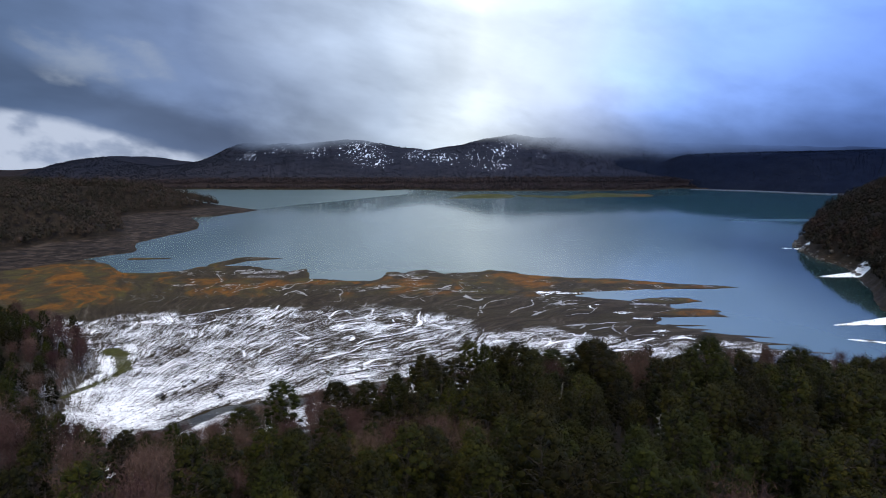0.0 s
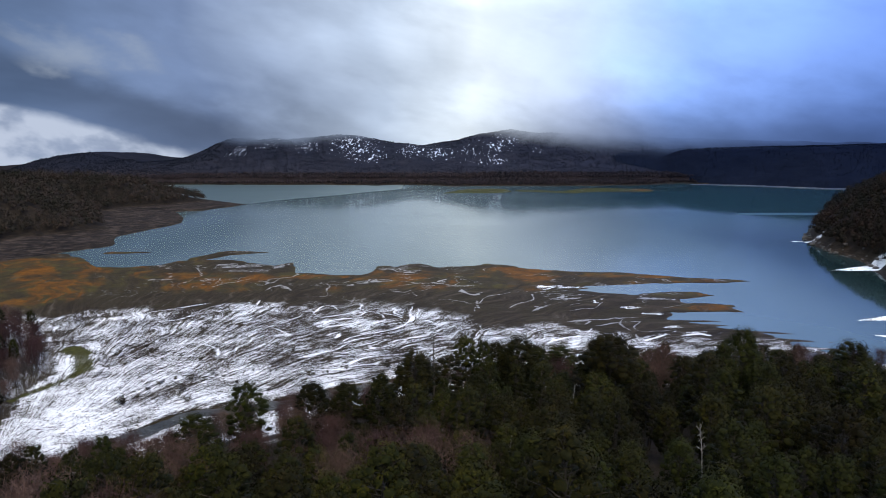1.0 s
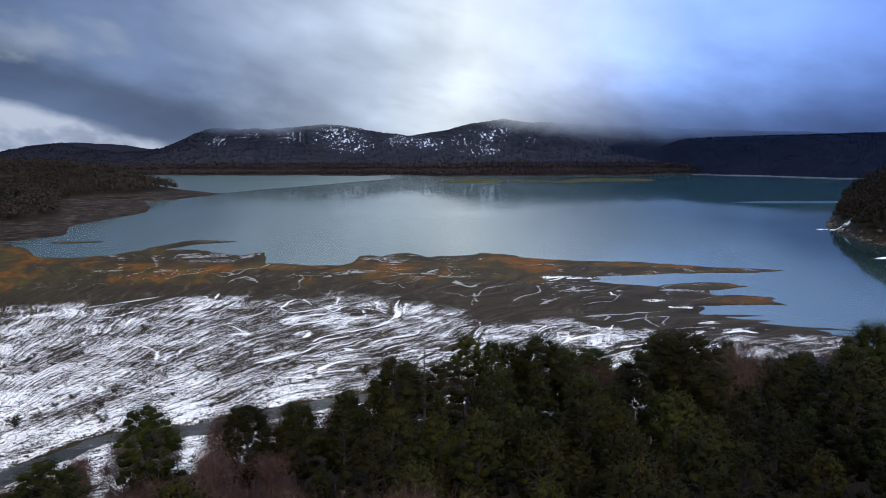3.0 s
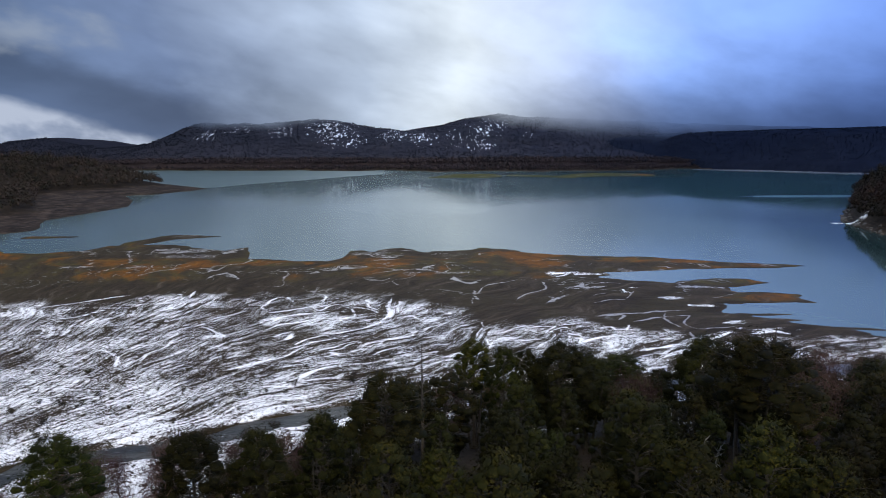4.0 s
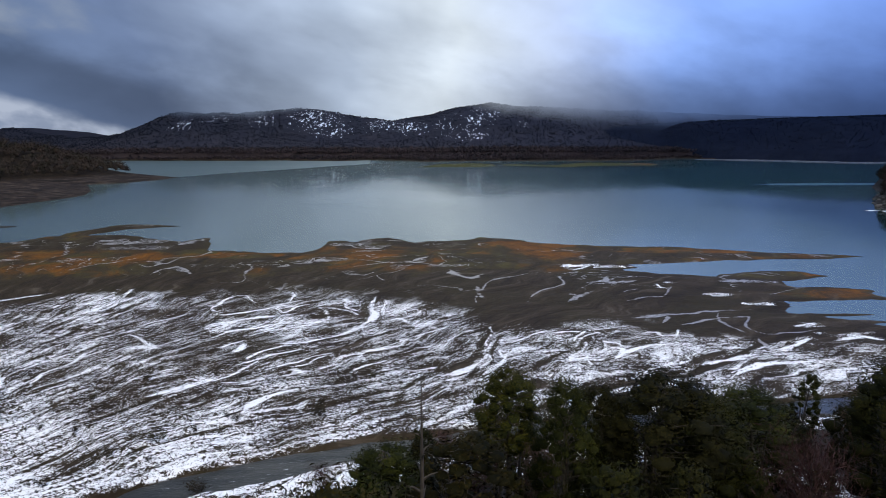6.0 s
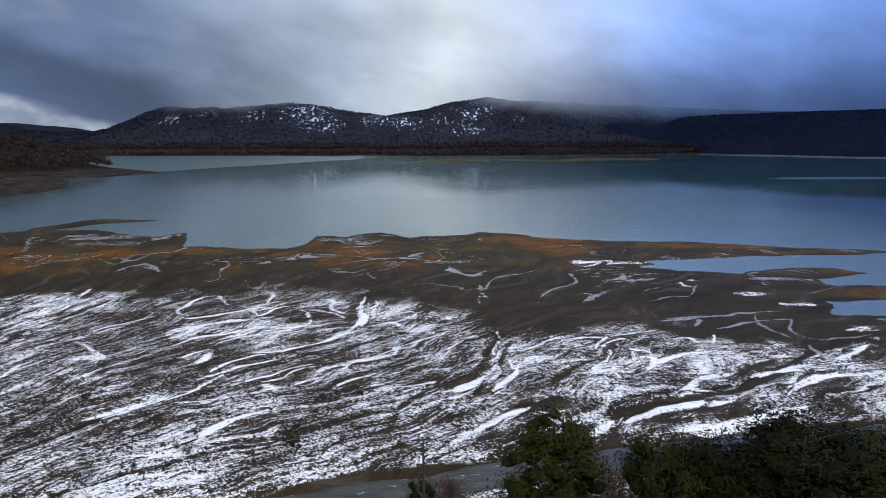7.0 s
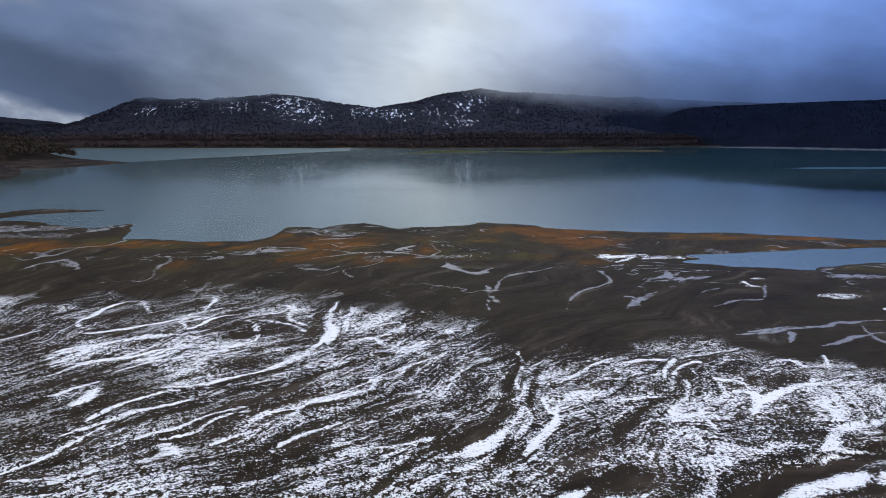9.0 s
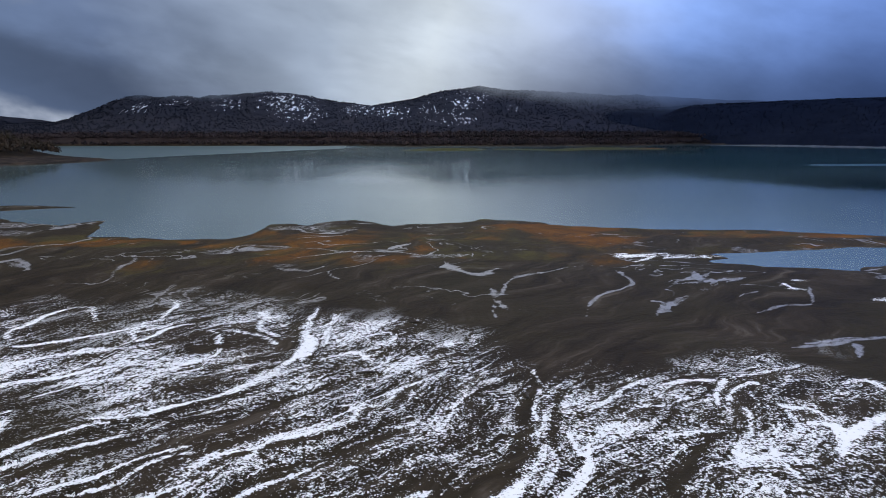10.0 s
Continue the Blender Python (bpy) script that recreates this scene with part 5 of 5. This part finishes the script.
for attempt in range(9000):
    y = 54 + 162 * rng.rand()
    half = 0.66 * y + 6
    x = (rng.rand() * 2 - 1) * half
    if x > 150 or near_hill(np.array([x]), np.array([y]))[0] < 5:
        continue
    gap = 4.6 + 2.0 * rng.rand() + (0.5 if y > 160 else 0.0)
    if min(math.hypot(x - a, y - b) for a, b in placed) < gap:
        continue
    patch = fbm(np.array([x]), np.array([y]), 26, 2, 401)[0]
    if x < -38 and y < 118 and rng.rand() < 0.8:
        kind, sc = ("ever" if rng.rand() < 0.6 else "olive"), 0.75 + 0.3 * rng.rand()
    elif x < -14 and y > 118 + 0.35 * (x + 14):
        kind, sc = "bare", 0.5 + 0.35 * rng.rand()
    elif x < 24 and y > 165:
        kind, sc = ("bare", 0.6 + 0.25 * rng.rand()) if rng.rand() < 0.3 else ("ever", 0.65 + 0.3 * rng.rand())
    elif patch > 0.62 or (-38 - 0.5 * (y - 100) < x < (6 if y < 122 else -16) and y > 92 and patch > 0.0):
        kind, sc = "bare", 0.8 + 0.3 * rng.rand()
    elif patch < -0.15 or rng.rand() < 0.25:
        kind, sc = "olive", 0.66 + 0.42 * rng.rand()
    else:
        kind, sc = "ever", 0.58 + 0.46 * rng.rand()
    if y > 182 and x > 12:
        kind, sc = ("bare" if rng.rand() < 0.40 else "ever"), (0.85 if x < 30 else 0.66 if y < 192 else 0.5) + 0.3 * rng.rand()
    elif y > 195:
        sc *= 0.75
    roof = wood_top(x, y) - ground_z(x, y)
    if count[kind] >= 296 or roof < 3.5:
        continue
    sc = min(sc, roof / 15.0 if kind != "bare" else roof / 12.5)
    count[kind] += 1
    plant(kind, x, y, rng, scale=sc)
    placed.append((x, y))
# the grove on the west bank
grove = []
for attempt in range(4000):
    x, y = -102 - 95 * rng.rand(), 150 + 112 * rng.rand()
    if west_bank(np.array([x]), np.array([y]))[0] < 4 or (grove and min(math.hypot(x - a, y - b) for a, b in grove) < 4.6):
        continue
    kind = "bare" if rng.rand() < (0.75 if west_bank(np.array([x]), np.array([y]))[0] < 12 else 0.2) else "ever"
    plant(kind, x, y, rng, scale=0.52 + 0.26 * rng.rand())
    grove.append((x, y))


def dead_snag(seed, h, label):
    r = np.random.RandomState(seed)
    pieces, ends, spine = limb_set(r, h, 0.35, lambda k: 1.5 * (1.1 - k), 14, rise=0.5)
    return thing("dead_tree", label, "tree", "", [("trunk", mesh_of("trunk", *merge(pieces[:1]), M_BARK, True)), ("branchwork", mesh_of("branchwork", *merge(pieces[1:]), M_BARK, True))])


sn = dead_snag(501, 13.5, "tall thin dead snag standing at the wood's edge")
sn.location = (-0.7, 168.5, ground_z(-0.7, 168.5) - 0.1)
sn.scale = (1.3, 1.3, (30.4 - sn.location.z) / 13.0)
broken = dead_snag(502, 13.5, "dark broken trunk standing beside a flat-topped tree")
broken.location = (35.0, 148, ground_z(35.0, 148) - 0.1)
broken.scale = (1.6, 1.6, (37.6 - broken.location.z) / 13.0)


# ---- woods across the water ----
def wood_stuff(name, spots, sizes, cards, card, material, label, seed, body=0.0):
    """Many far crowns as one object: each crown is a tuft of leaf sprays with a short stem."""
    r = np.random.RandomState(seed)
    n = len(spots)
    d = r.normal(size=(n, cards, 3))
    d /= np.linalg.norm(d, axis=2, keepdims=True)
    d[..., 2] = np.abs(d[..., 2]) * 1.25 - 0.25
    s = sizes[:, None, None]
    c = spots[:, None, :] + np.array([0, 0, 1.0]) * s * 1.0 + d * s * (0.6 + 0.45 * r.rand(n, cards, 1)) * np.array([0.62, 0.62, 0.95])
    nn = d + r.normal(size=d.shape) * 0.4 + np.array([0, 0, 0.3])
    nn /= np.linalg.norm(nn, axis=2, keepdims=True)
    v, f = leaf_cards(r, c.reshape(-1, 3), nn.reshape(-1, 3), card)
    nv = np.repeat(unit(d + np.array([0, 0, 0.45]) + r.normal(size=d.shape) * 0.15).reshape(-1, 3), 3, axis=0)
    tone = r.rand(n)
    tones = np.repeat(tone, cards * 3)
    if body:
        q = len(CORE_V)
        lump = CORE_V[None] * (0.75 + 0.5 * r.rand(n, q, 1)) * body * s * np.array([0.66, 0.66, 0.95]) + spots[:, None, :] + np.array([0, 0, 0.95]) * s
        f = f + (CORE_F[None] + len(v) + np.arange(n)[:, None, None] * q).reshape(-1, 3).tolist()
        v = v + lump.reshape(-1, 3).tolist()
        nv = np.concatenate([nv, np.tile(unit(CORE_V + np.array([0, 0, 0.45])), (n, 1))])
        tones = np.concatenate([tones, np.repeat(tone, q)])
    me = mesh_of(name, v, f, material, normals=nv)
    set_attr(me, "tone", tones)
    ob = new(name, me)
    return tagged(ob, label, "forest", kind="stuff")


def scatter(seed, n, xr, yr, keep):
    r = np.random.RandomState(seed)
    x, y = xr[0] + (xr[1] - xr[0]) * r.rand(n), yr[0] + (yr[1] - yr[0]) * r.rand(n)
    k = keep(x, y)
    return x[k], y[k], r


x, y, r = scatter(601, 11500, (-640, -200), (400, 800), lambda x, y: (head_wood(x, y) > 1) & (x > -0.68 * y - 30))
wood_stuff("headland_wood", np.stack([x, y, terrain(x, y)], -1), 3.2 + 2.8 * r.rand(len(x)) ** 1.5, 60, 0.50, M_FAR_BROWN, "brown leafless winter wood covering the low headland", 602, 0.30)
x, y, r = scatter(611, 9500, (190, 400), (215, 620), lambda x, y: (right_hill(x, y) > 4) & (right_hill(x, y) < 95))
wood_stuff("hillside_wood", np.stack([x, y, terrain(x, y)], -1), 2.8 + 2.2 * r.rand(len(x)), 60, 0.46, M_FAR_DARK, "dark mixed wood on the steep lakeside hill", 612, 0.32)
x, y, r = scatter(621, 13000, (-700, 330), (866, 928), lambda x, y: far_shore(x, y) > 4)
wood_stuff("far_shore_wood", np.stack([x, y, np.maximum(terrain(x, y), main_ridge(x, y))], -1), 0.8 + 1.5 * r.rand(len(x)) ** 2, 12, 1.0, M_FAR_SCRUB, "brown scrub and low trees along the far shore", 622, 0.8)
x, y, r = scatter(631, 13000, (-620, 330), (930, 1110), lambda x, y: main_snow(x, y, main_ridge(x, y)) < 0.10 + 0.6 * np.abs(np.sin(x * 91.7 + y * 37.3)) ** 3)
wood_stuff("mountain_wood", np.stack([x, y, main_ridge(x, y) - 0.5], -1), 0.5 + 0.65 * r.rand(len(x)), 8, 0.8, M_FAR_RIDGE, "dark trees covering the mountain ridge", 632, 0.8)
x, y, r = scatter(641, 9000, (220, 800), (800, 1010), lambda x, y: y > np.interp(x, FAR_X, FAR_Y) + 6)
wood_stuff("ridge_wood", np.stack([x, y, east_ridge(x, y) - 0.5], -1), 0.5 + 0.6 * r.rand(len(x)), 7, 0.6, M_FAR_HAZE, "dark conifer-like wood on the far ridge", 642, 0.8)


# ---- boulders, driftwood, shrubs and bleached wood ----
def boulder_mesh(seed):
    r = np.random.RandomState(seed)
    b = bmesh.new()
    bmesh.ops.create_icosphere(b, subdivisions=2, radius=1.0)
    for v in b.verts:
        v.co *= 1 + 0.22 * noise.noise(v.co * 1.3 + Vector((seed, 0, 0))) + 0.06 * r.normal()
        v.co.z *= 0.62
    m = bpy.data.meshes.new("boulder")
    b.to_mesh(m)
    b.free()
    m.materials.append(M_ROCK)
    return m


rng = np.random.RandomState(77)
rocks = [boulder_mesh(i) for i in range(4)]
for i in range(90):
    y = 372 + 150 * rng.rand()
    x = float(np.interp(y, RIGHT_Y, RIGHT_X)) + rng.normal() * 2.2 + 1.5
    z = ground_z(x, y)
    if z < -0.4:
        continue
    ob = tagged(new("boulder", rocks[i % 4]), "grey weathered boulder on the lakeshore", "rock", "boulders on the shore")
    size = 0.4 + 1.5 * rng.rand() ** 2
    ob.matrix_basis = pose(x, y, max(z, -0.1) + 0.15 * size, rng.rand() * 20, rng.rand() * 20, rng.rand() * 360)
    ob.scale = (size, size * (0.7 + 0.5 * rng.rand()), size)


def log_mesh(seed, length):
    r = np.random.RandomState(seed)
    pts = [(length * k, 0.06 * length * math.sin(2 * k + seed), 0.12 + 0.05 * r.rand()) for k in np.linspace(0, 1, 6)]
    pieces = [tube(pts, [0.16, 0.15, 0.13, 0.11, 0.08, 0.04], 6)]
    for q in (0.3, 0.55, 0.75):
        p = Vector(pts[int(q * 5)])
        pieces.append(tube([p, p + Vector((0.4, 0.5 * (-1) ** int(q * 20), 0.45)), p + Vector((0.8, 0.7 * (-1) ** int(q * 20), 0.8))], [0.05, 0.035, 0.01], 4))
    return mesh_of("driftwood_log", *merge(pieces), M_BARK, True)


for i, (x, y, turn, length) in enumerate([(4.3, 269.5, 25, 3.2), (4.3, 288.7, 170, 2.0), (-3.6, 270, 12, 2.6), (26, 220.5, 60, 3.0), (-30, 226, 40, 2.4), (14, 262, 80, 1.8)]):
    ob = tagged(new("driftwood_log", log_mesh(710 + i, length)), "dark driftwood log lying on the mud flats", "log", "driftwood on the flats")
    ob.matrix_basis = pose(x, y, ground_z(x, y), 0, 0, turn)


def shrub_meshes(seed):
    r = np.random.RandomState(seed)
    pieces, verts, faces = [], [], []
    for i in range(9):
        a, up = r.rand() * 6.28, 0.7 + 0.6 * r.rand()
        e = Vector((0.55 * math.cos(a), 0.55 * math.sin(a), up))
        pieces.append(tube([(0, 0, 0), e * 0.5, e], [0.03, 0.022, 0.008], 3))
        n = 45
        c = np.array(e) * (0.35 + 0.65 * r.rand(n, 1)) + r.normal(size=(n, 3)) * 0.16
        nn = r.normal(size=(n, 3))
        v, f = leaf_cards(r, c, nn / np.linalg.norm(nn, axis=1, keepdims=True), 0.09, 0.5)
        k = len(verts)
        verts += v
        faces += [[q + k for q in g] for g in f]
    return mesh_of("stem", *merge(pieces), M_BARK), mesh_of("foliage", verts, faces, M_SHRUB)


bushes = [shrub_meshes(720 + i) for i in range(3)]
spots = [(-86, 196.7), (-87, 198), (-69, 199.3), (-73, 206.3), (-28.7, 204.6), (-38, 217), (-15.6, 224.7), (38, 204)]
for i in range(70):
    x, y = -112 + 105 * rng.rand(), 184 + 62 * rng.rand()
    if along(np.array([x]), np.array([y]), RIVER)[0][0] > 6 and near_hill(np.array([x]), np.array([y]))[0] < -4 and west_bank(np.array([x]), np.array([y]))[0] < -2 and x + 0.9 * y > 96:
        spots.append((x, y))
for i, (x, y) in enumerate(spots):
    ob = thing("shrub", "low brown leafless shrub standing in the snow", "shrub", "shrubs on the snowy flats", zip(("stem", "foliage"), bushes[i % 3]))
    ob.matrix_basis = pose(x, y, ground_z(x, y) - 0.03, 0, 0, rng.rand() * 360)
    k = (1.6 if i < 8 else 0.6) + 0.6 * rng.rand()
    ob.scale = (k * 1.2, k * 1.2, k * 0.9)

x, y, r = scatter(731, 5200, (-120, 40), (182, 262), lambda x, y: (along(x, y, RIVER)[0] > 5.5) & (near_hill(x, y) < -3) & (west_bank(x, y) < 0) & (y + 0.5 * x < 238))
tufts = wood_stuff("grass_tufts", np.stack([x, y, terrain(x, y) - 0.05], -1), 0.16 + 0.22 * r.rand(len(x)), 7, 0.13, M_SHRUB, "dry brown tufts poking through the snow", 732)
tufts["category"] = "grass"


def pale_dead_tree(seed, h):
    r = np.random.RandomState(seed)
    pieces, ends, spine = limb_set(r, h, 0.45, lambda k: 2.4 * (1.15 - k), 12, rise=0.5)
    for b, m, e in list(ends):
        for q in range(3):
            d = Vector(r.normal(size=3)).normalized() * 0.8 + Vector((0, 0, 0.4))
            pieces.append(tube([m, m + d * 0.5, m + d], [0.035, 0.025, 0.008], 3))
    return [("trunk", mesh_of("trunk", *merge(pieces[:1]), M_PALE, True)), ("branchwork", mesh_of("branchwork", *merge(pieces[1:]), M_PALE, True))]


for i, (x, y, top) in enumerate([(36.8, 107.6, 39), (31, 89.2, 41), (31.4, 152.2, 25.5), (25.2, 142.8, 31.5), (43.2, 115, 37), (52, 98, 41), (12, 120, 33), (-28, 112, 26), (60, 128, 33)]):
    ob = thing("dead_tree", "bleached dead tree with bare pale branches among the evergreens", "tree", "bleached dead trees", pale_dead_tree(740 + i, 10))
    z = ground_z(x, y) - 0.1
    ob.matrix_basis = pose(x, y, z, rng.normal() * 5, rng.normal() * 5, rng.rand() * 360)
    ob.scale = (0.6, 0.6, (top - 2.5 - z) / 9.8)
